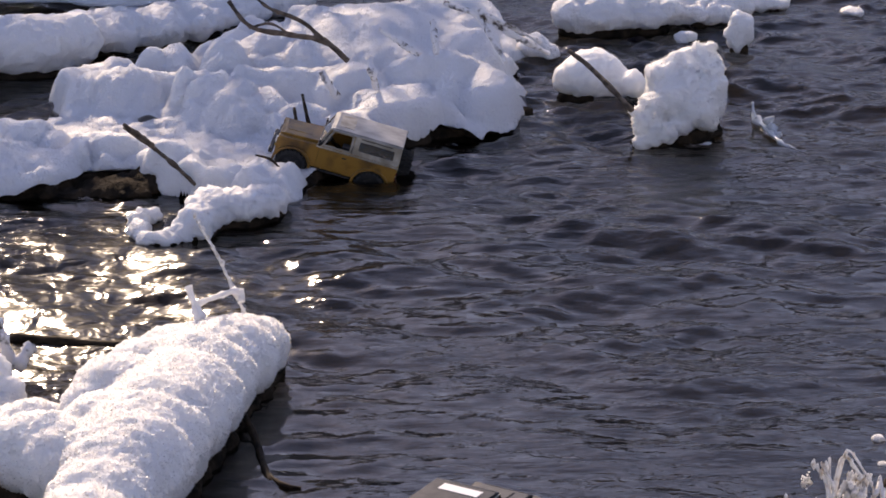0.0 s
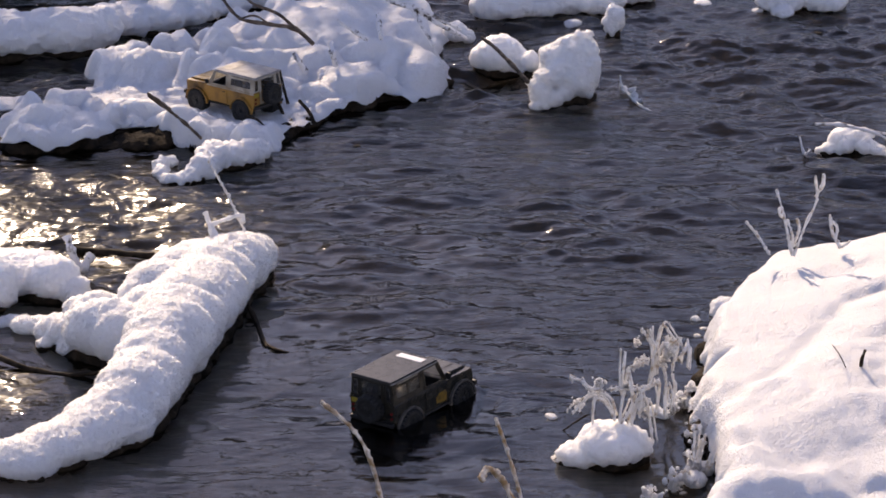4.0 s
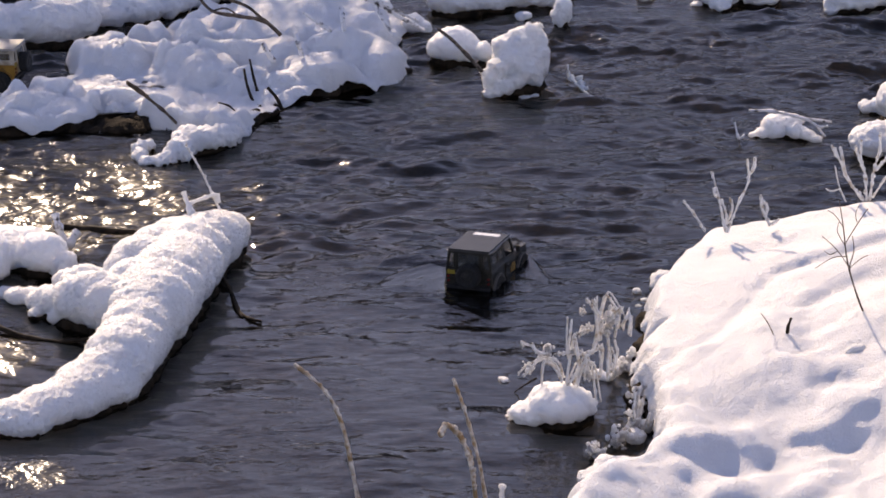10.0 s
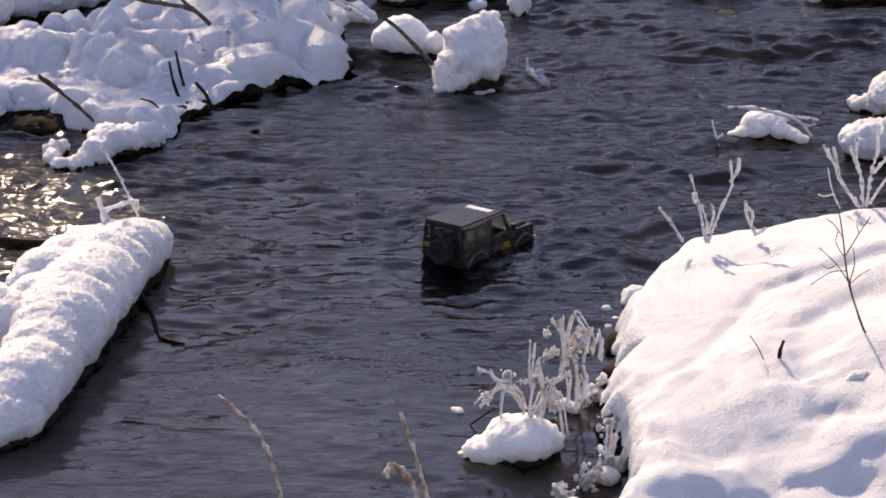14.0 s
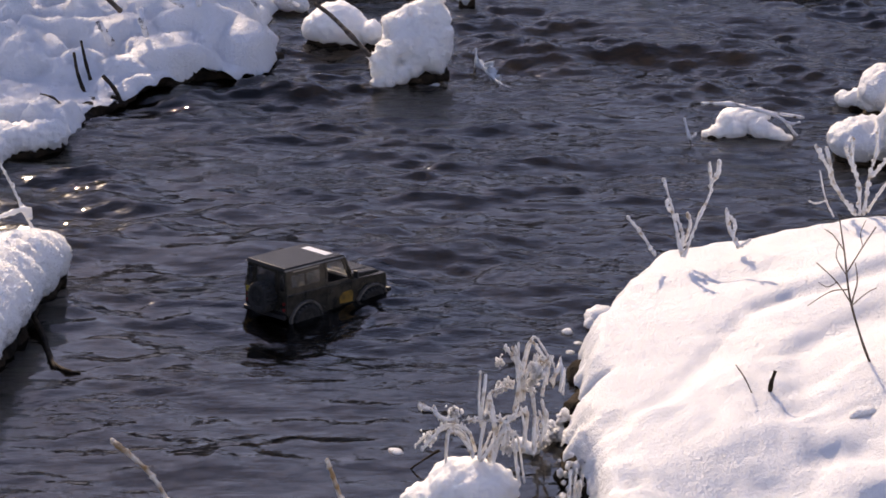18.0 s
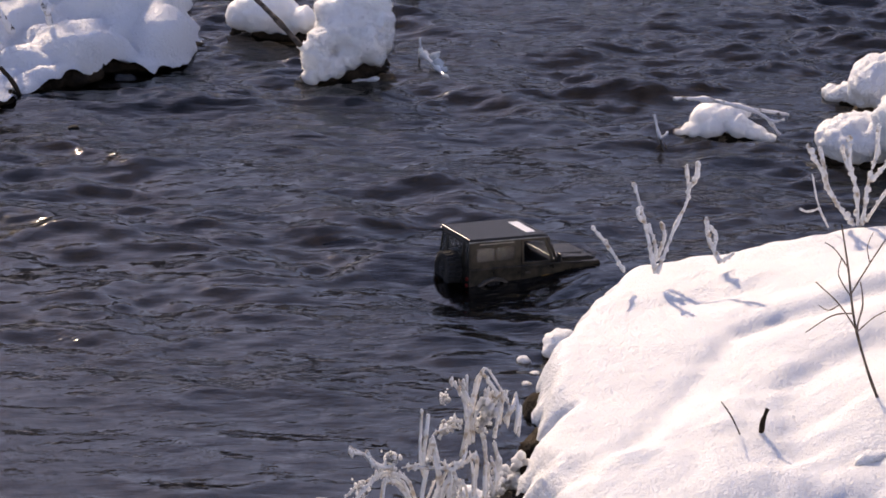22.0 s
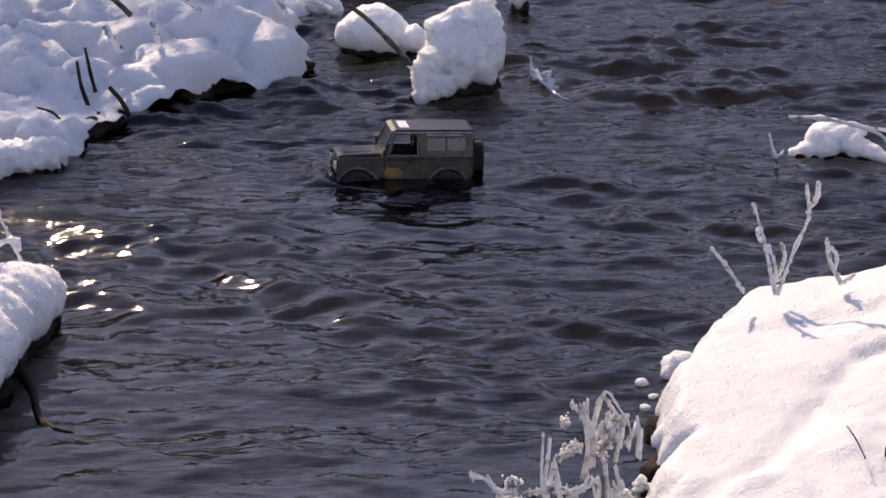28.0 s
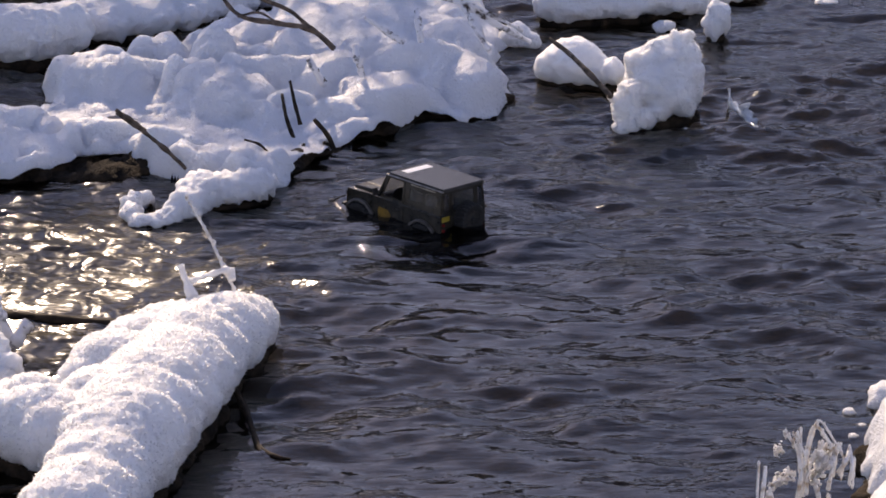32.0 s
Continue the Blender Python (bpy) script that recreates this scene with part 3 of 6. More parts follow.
def island_snow():
    """A low hump of old snow: broad pillows on its high side, small hummocks and hollows on the rest."""
    edge = [(-0.085, 11.16), (-0.105, 11.05), (-0.19, 10.99), (-0.28, 11.01), (-0.345, 10.92), (-0.42, 10.86), (-0.50, 10.78), (-0.58, 10.66), (-0.635, 10.54), (-0.655, 10.40), (-0.76, 10.35),
            (-0.87, 10.41), (-0.98, 10.47), (-1.08, 10.60), (-1.20, 10.60), (-1.28, 10.46), (-1.36, 10.40), (-1.47, 10.39), (-1.57, 10.44), (-1.62, 10.56), (-1.60, 10.68), (-1.50, 10.82), (-1.40, 10.98),
            (-1.33, 11.14), (-1.37, 11.34), (-1.29, 11.47), (-1.18, 11.47), (-1.07, 11.54), (-1.00, 11.66), (-0.93, 11.80), (-0.86, 11.97), (-0.75, 12.20), (-0.50, 12.34), (-0.28, 12.28), (-0.14, 12.06), (-0.08, 11.80), (-0.12, 11.52), (-0.07, 11.32)]
    hollows = [(-0.44, 10.85, 0.10), (-0.31, 10.98, 0.08), (-0.61, 10.60, 0.09), (-1.12, 10.58, 0.13), (-1.30, 10.45, 0.10), (-1.50, 10.40, 0.09)]
    rng = random.Random(4)
    d = 0.0085
    X, Y = np.meshgrid(np.arange(-1.72, 0.04, d), np.arange(10.25, 12.45, d))
    wob = waves(X, Y, 51, 30, 0.07, 0.20, 0.0, 3.0, 0.6) * 0.035
    dist = rim_distance(X, Y, edge) + wob + 0.012
    wx, wy = X + waves(X, Y, 52, 24, 0.12, 0.4, 0.0, 3.0, 0.7) * 0.06, Y + waves(X, Y, 53, 24, 0.12, 0.4, 0.0, 3.0, 0.7) * 0.10
    H = 0.024 + 0.058 * np.exp(-((X + 0.42) / 0.42) ** 2 - ((Y - 11.62) / 0.52) ** 2) + 0.02 * np.exp(-((X + 0.9) / 0.3) ** 2 - ((Y - 11.25) / 0.3) ** 2)
    # small hummocks, thickest on the low western half
    small = np.zeros_like(H)
    for _ in range(560):
        x, y = rng.uniform(-1.62, -0.35), rng.uniform(10.36, 11.95)
        r = rng.uniform(0.020, 0.058)
        rx, ry = r * rng.uniform(1.0, 1.7), r * rng.uniform(1.0, 1.5)
        q = 1 - ((wx - x) / rx) ** 2 - ((wy - y) / ry) ** 2
        small = np.maximum(small, rng.uniform(0.7, 1.5) * r * np.clip(q, 0, 1) ** 0.55)
    H = H + small * (0.55 + 0.45 * step(-X, 0.45, 0.85))
    # the broad pillows: place, half widths, height
    for x, y, rx, ry, h in [(-0.155, 11.16, 0.125, 0.15, 0.135), (-0.385, 11.02, 0.155, 0.15, 0.118), (-0.29, 11.24, 0.20, 0.17, 0.172), (-0.55, 11.20, 0.16, 0.16, 0.138), (-0.20, 11.48, 0.14, 0.18, 0.165),
                            (-0.50, 11.62, 0.36, 0.36, 0.175), (-0.84, 11.16, 0.12, 0.15, 0.095), (-0.92, 11.02, 0.11, 0.09, 0.060), (-1.305, 11.40, 0.090, 0.10, 0.095), (-1.44, 10.57, 0.18, 0.17, 0.092), (-1.33, 10.60, 0.13, 0.12, 0.080),
                            (-0.83, 10.49, 0.17, 0.09, 0.040), (-0.70, 10.43, 0.075, 0.075, 0.060), (-1.08, 11.02, 0.10, 0.10, 0.070), (-0.33, 11.95, 0.25, 0.30, 0.130), (-0.99, 11.60, 0.07, 0.07, 0.060), (-0.53, 10.93, 0.10, 0.10, 0.085)]:
        q = 1 - ((wx - x) / rx) ** 2 - ((wy - y) / ry) ** 2
        H = np.maximum(H, h * np.clip(q, 0, 1) ** 0.5)
    for a, b, h, w in [((-1.02, 10.98), (-0.86, 11.12), 0.080, 0.08), ((-0.86, 11.12), (-0.70, 11.27), 0.105, 0.10), ((-0.70, 11.27), (-0.52, 11.24), 0.125, 0.11)]:
        H = np.maximum(H, h * np.clip(1 - (segment_distance(wx, wy, a, b) / w) ** 2, 0, 1) ** 0.6)
    # the low saddle that the yellow truck crosses
    cross = np.minimum.reduce([segment_distance(X, Y, a, b) for a, b in [((-0.45, 10.62), (-0.80, 10.75)), ((-0.80, 10.75), (-1.23, 11.00)), ((-1.23, 11.00), (-1.75, 11.11))]])
    H = H * step(cross, 0.09, 0.22) + (0.016 + small * 0.25) * (1 - step(cross, 0.09, 0.22))
    H = np.maximum(H, H * 0.86 + small * 0.55 * step(-X, 0.30, 0.75) * step(cross, 0.09, 0.22))
    H = softened(H, 1)
    H = H + waves(X, Y, 54, 60, 0.02, 0.06, 0.0, 3.0, 0.9) * 0.045
    u = np.clip(dist / 0.045, 0, 1)
    # places where the snow has broken away from the soil at the rim
    bare = sum(np.exp(-((X - x) ** 2 + (Y - y) ** 2) / r ** 2) for x, y, r in hollows)
    foot = 0.006 + 0.028 * np.minimum(bare, 1.0) + waves(X, Y, 55, 30, 0.06, 0.20, 0.0, 3.0, 0.3) * 0.020
    Z = np.minimum(foot, H) + np.maximum(H - foot, 0) * np.clip(1 - (1 - u) ** 2, 0, 1)
    root = tagged(new("snow_island"), "lumpy snow-covered island in the stream with a dark soil edge", "island")
    ob = snow_sheet("snow_cover", X, Y, Z, dist, root, SNOW)
    hoarfrost(ob, root, 14000, 0.004, 61, SNOW)
    bm = bmesh.new()
    for (x0, y0), (x1, y1) in zip(edge[:21], edge[1:22]):
        n = max(1, int(math.hypot(x1 - x0, y1 - y0) / 0.045))
        for k in range(n):
            x, y = x0 + (x1 - x0) * k / n, y0 + (y1 - y0) * k / n
            near = min(1.0, sum(math.exp(-((x - hx) ** 2 + (y - hy) ** 2) / hr ** 2) for hx, hy, hr in hollows))
            lump(bm, x - 0.012, y + 0.070 - 0.030 * near + rng.uniform(-0.02, 0.02), 0.0, rng.uniform(0.035, 0.06), rng.uniform(0.035, 0.06), rng.uniform(0.014, 0.022) + 0.016 * near)
    me = melted("soil", bm, 0.009, 2, 0.006, 0.05, 0.006, 0.02, 5.0)
    me.materials.append(SOIL)
    ob = new("soil", me)
    ob.parent = root
    ob["label"] = "dark wet soil under the snow"
    return root


island = island_snow()

snow_thing("snow_boulder", [
    (0.360, 11.05, 0.100, 0.105, 0.11, 0.105), (0.415, 11.05, 0.095, 0.066, 0.09, 0.070), (0.395, 11.07, 0.165, 0.080, 0.08, 0.062), (0.315, 11.04, 0.150, 0.058, 0.07, 0.052), (0.330, 10.98, 0.110, 0.060, 0.06, 0.055), (0.400, 10.97, 0.085, 0.055, 0.05, 0.050), (0.440, 11.02, 0.135, 0.036, 0.05, 0.036),
    (0.282, 10.95, 0.100, 0.042, 0.05, 0.036), (0.262, 10.93, 0.060, 0.044, 0.045, 0.036), (0.272, 10.92, 0.022, 0.038, 0.04, 0.036), (0.305, 10.93, 0.028, 0.040, 0.04, 0.040), (0.232, 10.93, 0.088, 0.020, 0.02, 0.013), (0.350, 10.95, 0.045, 0.040, 0.04, 0.034), (0.418, 10.99, 0.045, 0.040, 0.05, 0.030),
    (0.405, 11.06, 0.222, 0.026, 0.026, 0.018), (0.432, 11.06, 0.228, 0.020, 0.02, 0.013), (0.350, 11.05, 0.202, 0.034, 0.035, 0.020), (0.250, 10.91, -0.002, 0.022, 0.022, 0.020),
], "round fluffy snow cap on a stone standing in the stream", "boulder", billow=0.014, size=0.06, fine=0.007, fine_size=0.018, voxel=0.006, smooth=4, base_scale=0.75, seed=2.0, rime=(4000, 0.005), snow=LOOSE_SNOW)

snow_thing("snowy_log", chain(
    (-0.645, 9.139, 0.06, 0.067, 0.067, 0.07), (-0.702, 9.04, 0.074, 0.113, 0.113, 0.084), (-0.773, 8.822, 0.09, 0.137, 0.137, 0.1), (-0.801, 8.583, 0.096, 0.144, 0.144, 0.106), (-0.852, 8.312, 0.1, 0.136, 0.136, 0.11),
    (-0.888, 8.1, 0.085, 0.114, 0.114, 0.095), (-0.916, 7.918, 0.076, 0.113, 0.113, 0.090), (-0.959, 7.803, 0.058, 0.112, 0.112, 0.074), (-1.076, 7.654, 0.042, 0.098, 0.10, 0.058), (-1.171, 7.571, 0.034, 0.088, 0.09, 0.05),
    (-1.256, 7.561, 0.022, 0.076, 0.076, 0.036), (-1.356, 7.53, 0.010, 0.068, 0.068, 0.024), per=4) + chain((-0.941, 8.352, 0.081, 0.096, 0.096, 0.091), (-1.05, 8.423, 0.086, 0.1, 0.1, 0.096), (-1.14, 8.503, 0.053, 0.063, 0.063, 0.063), (-1.221, 8.579, 0.025, 0.048, 0.048, 0.035), (-1.34, 8.688, 0.01, 0.037, 0.037, 0.02), per=3) + [(-1.153, 8.453, 0.017, 0.04, 0.04, 0.027), (-0.807, 8.979, 0.075, 0.12, 0.12, 0.085), (-0.903, 8.719, 0.091, 0.118, 0.118, 0.101), (-0.859, 8.862, 0.084, 0.115, 0.115, 0.094), (-0.911, 8.481, 0.093, 0.116, 0.116, 0.103), (-0.951, 8.67, 0.073, 0.083, 0.083, 0.083), (-0.814, 8.283, 0.061, 0.084, 0.084, 0.071), (-1.09, 8.657, 0.051, 0.082, 0.082, 0.061), (-1.148, 8.724, 0.034, 0.049, 0.049, 0.044), (-1.166, 8.842, 0.028, 0.038, 0.038, 0.038), (-1.23, 8.493, 0.011, 0.029, 0.029, 0.021), (-1.38, 8.682, 0.004, 0.029, 0.029, 0.014)],
    "fallen log thickly covered with fresh snow", "log", billow=0.013, size=0.20, fine=0.006, fine_size=0.012, voxel=0.006, smooth=8, seed=3.0, rime=(24000, 0.0045), snow=LOOSE_SNOW, base_label="dark wet wood under the snow")

snow_thing("snow_pad", [
    (-1.384, 9.028, 0.047, 0.165, 0.165, 0.057), (-1.499, 8.904, 0.075, 0.152, 0.152, 0.085), (-1.25, 8.93, 0.06, 0.088, 0.088, 0.07), (-1.179, 8.879, 0.034, 0.053, 0.053, 0.044), (-1.592, 8.775, 0.089, 0.151, 0.151, 0.099), (-1.439, 8.868, 0.04, 0.094, 0.094, 0.05),
], "rounded pad of snow over a hidden branch", "snow", billow=0.018, size=0.12, fine=0.008, fine_size=0.013, seed=4.0, voxel=0.0065, snow=LOOSE_SNOW)

snow_thing("snow_bank", [
    (-1.721, 11.642, 0.075, 0.23, 0.161, 0.085), (-1.517, 11.649, 0.083, 0.163, 0.13, 0.093), (-1.396, 11.693, 0.078, 0.117, 0.093, 0.088), (-1.933, 11.55, 0.082, 0.206, 0.165, 0.092), (-1.346, 11.887, 0.05, 0.071, 0.071, 0.06), (-1.158, 12.291, 0.008, 0.192, 0.173, 0.018), (-1.293, 12.196, 0.018, 0.119, 0.119, 0.028), (-0.992, 12.318, 0.006, 0.12, 0.12, 0.016),
    (-1.26, 11.93, 0.05, 0.10, 0.12, 0.065), (-1.15, 11.99, 0.05, 0.10, 0.13, 0.06), (-1.04, 12.10, 0.045, 0.11, 0.13, 0.06), (-0.93, 12.22, 0.045, 0.11, 0.13, 0.06), (-0.82, 12.36, 0.05, 0.12, 0.14, 0.07),
], "snow-covered stream bank with dark undercut edge", "bank", group="far banks", billow=0.028, size=0.12, fine=0.010, fine_size=0.022, seed=5.0, voxel=0.011)

snow_thing("snow_bank", [
    (0.142, 12.108, 0.058, 0.138, 0.11, 0.068), (0.276, 12.173, 0.05, 0.148, 0.119, 0.06), (0.449, 12.269, 0.039, 0.174, 0.157, 0.049), (0.625, 12.417, 0.02, 0.125, 0.125, 0.03), (0.556, 11.869, 0.058, 0.039, 0.039, 0.068), (0.406, 11.986, 0.007, 0.034, 0.034, 0.017),
], "snow-covered stream bank with dark undercut edge", "bank", group="far banks", billow=0.026, size=0.09, fine=0.010, fine_size=0.020, seed=6.0, voxel=0.010)

snow_thing("snow_bank", [
    (1.215, 12.232, 0.039, 0.101, 0.09, 0.049), (1.389, 12.231, 0.035, 0.091, 0.082, 0.045), (1.221, 12.142, 0.013, 0.05, 0.05, 0.023), (1.756, 12.157, 0.037, 0.126, 0.101, 0.047), (1.936, 12.208, 0.045, 0.152, 0.122, 0.055), (1.672, 12.107, 0.009, 0.04, 0.04, 0.019),
], "broken snow shelves along the stream bank", "bank", group="far banks", billow=0.026, size=0.09, fine=0.010, fine_size=0.020, seed=7.0, voxel=0.010)

snow_thing("snowy_stone", [
    (1.300, 10.440, 0.035, 0.062, 0.07, 0.040), (1.262, 10.410, 0.040, 0.036, 0.04, 0.032), (1.345, 10.430, 0.045, 0.036, 0.04, 0.030), (1.232, 10.380, 0.014, 0.030, 0.03, 0.024), (1.208, 10.390, 0.006, 0.026, 0.025, 0.016), (1.278, 10.370, 0.020, 0.030, 0.03, 0.026), (1.252, 10.372, 0.012, 0.020, 0.02, 0.018),
    (1.350, 10.380, 0.022, 0.036, 0.04, 0.034), (1.388, 10.370, 0.012, 0.034, 0.04, 0.026), (1.420, 10.350, 0.002, 0.030, 0.03, 0.014), (1.372, 10.440, 0.048, 0.022, 0.025, 0.018),
], "low snow-capped stone with twigs lying on it", "stone", billow=0.010, size=0.05, fine=0.006, fine_size=0.014, seed=8.0, voxel=0.006, snow=LOOSE_SNOW)

snow_thing("snow_hummock", [
    (1.644, 10.195, 0.049, 0.126, 0.126, 0.059), (1.81, 10.099, 0.119, 0.154, 0.154, 0.129),
], "snow hummock at the foot of a frosted shrub", "hummock", billow=0.022, size=0.08, fine=0.009, fine_size=0.018, seed=9.0, voxel=0.010)

def sunlit_bank():
    """A broad slab of snow that rises from a crumbling rim, with a second slab in front of it, hollows and mounds."""
    edge = [(0.911, 8.999), (0.847, 8.836), (0.771, 8.648), (0.691, 8.416), (0.674, 8.272), (0.707, 8.136), (0.643, 7.99), (0.631, 7.84), (0.662, 7.611),
            (0.662, 7.307), (0.591, 7.094), (0.427, 6.943), (0.359, 6.794), (0.35, 5.8), (3.0, 5.8), (3.0, 10.8), (1.777, 9.184), (1.512, 9.119), (1.263, 9.098), (1.045, 9.041)]
    d = 0.0125
    X, Y = np.meshgrid(np.arange(0.2, 3.0, d), np.arange(5.8, 10.8, d))
    rim = rim_distance(X, Y, edge)
    dist = rim + waves(X, Y, 41, 60, 0.045, 0.22, 0.0, 3.0, 0.6) * 0.040 + 0.012
    H = 0.100 + 0.045 * step(X, 1.05, 1.55) + 0.20 * np.clip(rim, 0, 1.1) - 0.17 * step(-Y, -7.80, -6.90) * step(rim, 0.0, 0.40)
    # the smooth upper slab and the one below it, with a trough between them
    upper = [(0.60, 7.80), (0.72, 7.839), (0.777, 7.868), (0.857, 7.957), (0.937, 8.109), (1.00, 8.244), (1.048, 8.341), (1.087, 8.387), (1.189, 8.431), (1.289, 8.44), (1.45, 8.46), (3.0, 8.6), (3.0, 11.0), (0.4, 11.0), (0.4, 7.8)]
    lower = [(0.741, 7.722), (0.841, 7.80), (0.886, 7.854), (0.94, 7.995), (1.009, 8.177), (1.082, 8.315), (1.157, 8.325), (1.255, 8.33), (1.388, 8.34), (1.70, 8.38), (1.70, 8.16), (1.366, 8.155), (1.265, 8.151), (1.197, 8.126),
             (1.11, 8.021), (1.085, 7.851), (1.079, 7.744), (1.071, 7.652), (1.09, 7.50), (1.00, 7.40), (0.86, 7.42), (0.74, 7.50)]
    bend = waves(X, Y, 46, 30, 0.08, 0.3, 0.0, 3.0, 0.7) * 0.03
    up, low = rim_distance(X, Y, upper) + bend * 0.4, rim_distance(X, Y, lower) + bend
    H = H + (0.018 + 0.010 * step(Y, 7.9, 8.2)) * step(up, -0.055, 0.020) - 0.006 * np.exp(-((up + 0.030) / 0.012) ** 2) * step(Y, 7.9, 8.2)
    H = H + 0.024 * step(low, -0.060, 0.030) + 0.010 * step(low, 0.0, 0.13)
    # hollows (-) and mounds (+): place, half widths, height
    for x, y, rx, ry, h in [(1.24, 7.70, 0.15, 0.16, -0.010), (0.79, 7.80, 0.07, 0.06, 0.014), (1.21, 8.02, 0.10, 0.12, 0.012), (1.24, 8.60, 0.22, 0.10, -0.010), (1.00, 8.64, 0.16, 0.03, -0.008),
                            (1.00, 7.56, 0.12, 0.10, 0.022), (0.85, 7.20, 0.15, 0.12, 0.040), (1.00, 6.98, 0.14, 0.12, 0.045), (0.84, 6.90, 0.10, 0.08, 0.045), (1.04, 6.70, 0.18, 0.14, 0.035), (0.73, 7.30, 0.05, 0.08, 0.025), (1.14, 7.30, 0.12, 0.12, 0.035),
                            (0.74, 6.80, 0.12, 0.10, 0.030), (1.30, 7.28, 0.12, 0.12, 0.030), (1.45, 7.90, 0.14, 0.12, 0.05), (0.52, 6.88, 0.10, 0.07, 0.02), (1.40, 8.95, 0.20, 0.10, 0.02)]:
        H = H + h * np.exp(-(((X + bend - x) / rx) ** 2 + ((Y + 2 * bend - y) / ry) ** 2) ** 1.3)
    # soft heaps of loose snow on the near slope
    rng = random.Random(12)
    heaps = np.zeros_like(H)
    for _ in range(800):
        x, y, r = rng.uniform(0.35, 1.75), rng.uniform(6.4, 7.78), rng.uniform(0.022, 0.070)
        q = 1 - ((X + bend - x) / (r * rng.uniform(1.0, 1.5))) ** 2 - ((Y + 2 * bend - y) / (r * rng.uniform(1.0, 1.6))) ** 2
        heaps = np.maximum(heaps, rng.uniform(0.25, 0.48) * r * np.clip(q, 0, 1) ** 0.8)
    H = H + heaps * (1 - step(low, -0.05, 0.05)) * (1 - step(up, -0.12, -0.02))
    # crusted, broken snow
    crust = np.abs(waves(X, Y, 44, 50, 0.14, 0.40, 0.4, 1.4, 0.0)) + 0.6 * np.abs(waves(X, Y, 45, 50, 0.06, 0.17, 0.4, 1.4, 0.0)) + 0.3 * np.abs(waves(X, Y, 48, 50, 0.03, 0.08, 0.4, 1.4, 0.0))
    H = H + 0.007 * (crust - 1.0) * (1 - 0.6 * step(low, -0.02, 0.08)) * (1 - step(up, -0.12, -0.02))
    H = softened(H, 2)
    H = H + waves(X, Y, 42, 60, 0.10, 0.4, 0.9, 0.8, 1.0) * 0.013 + waves(X, Y, 43, 60, 0.03, 0.09, 0.0, 3.0, 1.0) * 0.017
    u = np.clip(dist / 0.055, 0, 1)
    foot = 0.025 + waves(X, Y, 56, 40, 0.06, 0.2, 0.0, 3.0, 0.4) * 0.025
    Z = foot + (H - foot) * np.clip(1 - (1 - u) ** 2, 0, 1)
    root = tagged(new("snow_bank"), "bright sunlit snow bank with soft wind-blown folds", "bank")
    snow_sheet("snow_cover", X, Y, Z, dist, root, SNOW)
    bm = bmesh.new()
    for x, y in edge[:11]:
        for k in range(3):
            lump(bm, x + 0.065 + random.uniform(-0.03, 0.03), y + random.uniform(-0.09, 0.09), -0.01, 0.085, 0.10, 0.06)
    me = melted("soil", bm, 0.014, 1, 0.02, 0.05, 0.010, 0.02, 33.0)
    me.materials.append(SOIL)
    ob = new("soil", me)
    ob.parent = root
    ob["label"] = "dark wet soil under the bank"
    return root


sunlit_bank()

snow_thing("snowy_tussock", [
    (0.389, 7.622, 0.048, 0.102, 0.102, 0.058), (0.301, 7.61, 0.022, 0.064, 0.064, 0.032), (0.256, 7.63, -0.001, 0.037, 0.037, 0.009), (0.448, 7.627, 0.033, 0.051, 0.051, 0.043),
], "snow-capped tussock with frosted bent grass", "tussock", billow=0.012, size=0.06, fine=0.008, fine_size=0.016, seed=11.0, voxel=0.0075, snow=LOOSE_SNOW)


def shore(lumps, label):
    bm = bmesh.new()
    for l in lumps:
        lump(bm, *l)
    me = melted("gravel_shore", bm, 0.014, 1, 0.02, 0.05, 0.012, 0.02, 21.0)
    me.materials.append(SOIL)
    return tagged(new("gravel_shore", me), label, "shore")


shore([(-1.232, 10.534, -0.005, 0.15, 0.12, 0.015), (-1.389, 10.5, -0.008, 0.119, 0.095, 0.012), (-1.09, 10.504, 0.004, 0.107, 0.086, 0.024), (-1.009, 10.564, 0.013, 0.086, 0.069, 0.033)], "dark wet gravel at the edge of the island")
shore([(-0.45, 10.99, -0.008, 0.112, 0.089, 0.012), (-0.584, 10.725, -0.003, 0.079, 0.063, 0.017), (-0.328, 11.069, -0.008, 0.113, 0.09, 0.012), (-0.664, 10.587, -0.002, 0.065, 0.052, 0.018)], "dark wet soil below the island snow")

snow_thing("snow_boulder", [(0.125, 11.39, 0.062, 0.095, 0.095, 0.075), (0.076, 11.40, 0.05, 0.065, 0.065, 0.055), (0.185, 11.36, 0.048, 0.055, 0.055, 0.055), (0.235, 11.30, 0.06, 0.035, 0.05, 0.04)], "smaller snow cap on a stone in the stream", "boulder", billow=0.012, size=0.06, fine=0.005, fine_size=0.018, voxel=0.008, base_scale=0.8, seed=12.0, snow=LOOSE_SNOW)
snow_thing("snow_hummock", [(1.765, 10.593, 0.074, 0.1, 0.1, 0.084), (1.706, 10.694, 0.023, 0.054, 0.054, 0.033), (1.661, 10.722, 0.014, 0.045, 0.045, 0.024)], "snow hummock at the water edge", "hummock", billow=0.02, size=0.08, fine=0.008, fine_size=0.018, voxel=0.0095, seed=13.0)
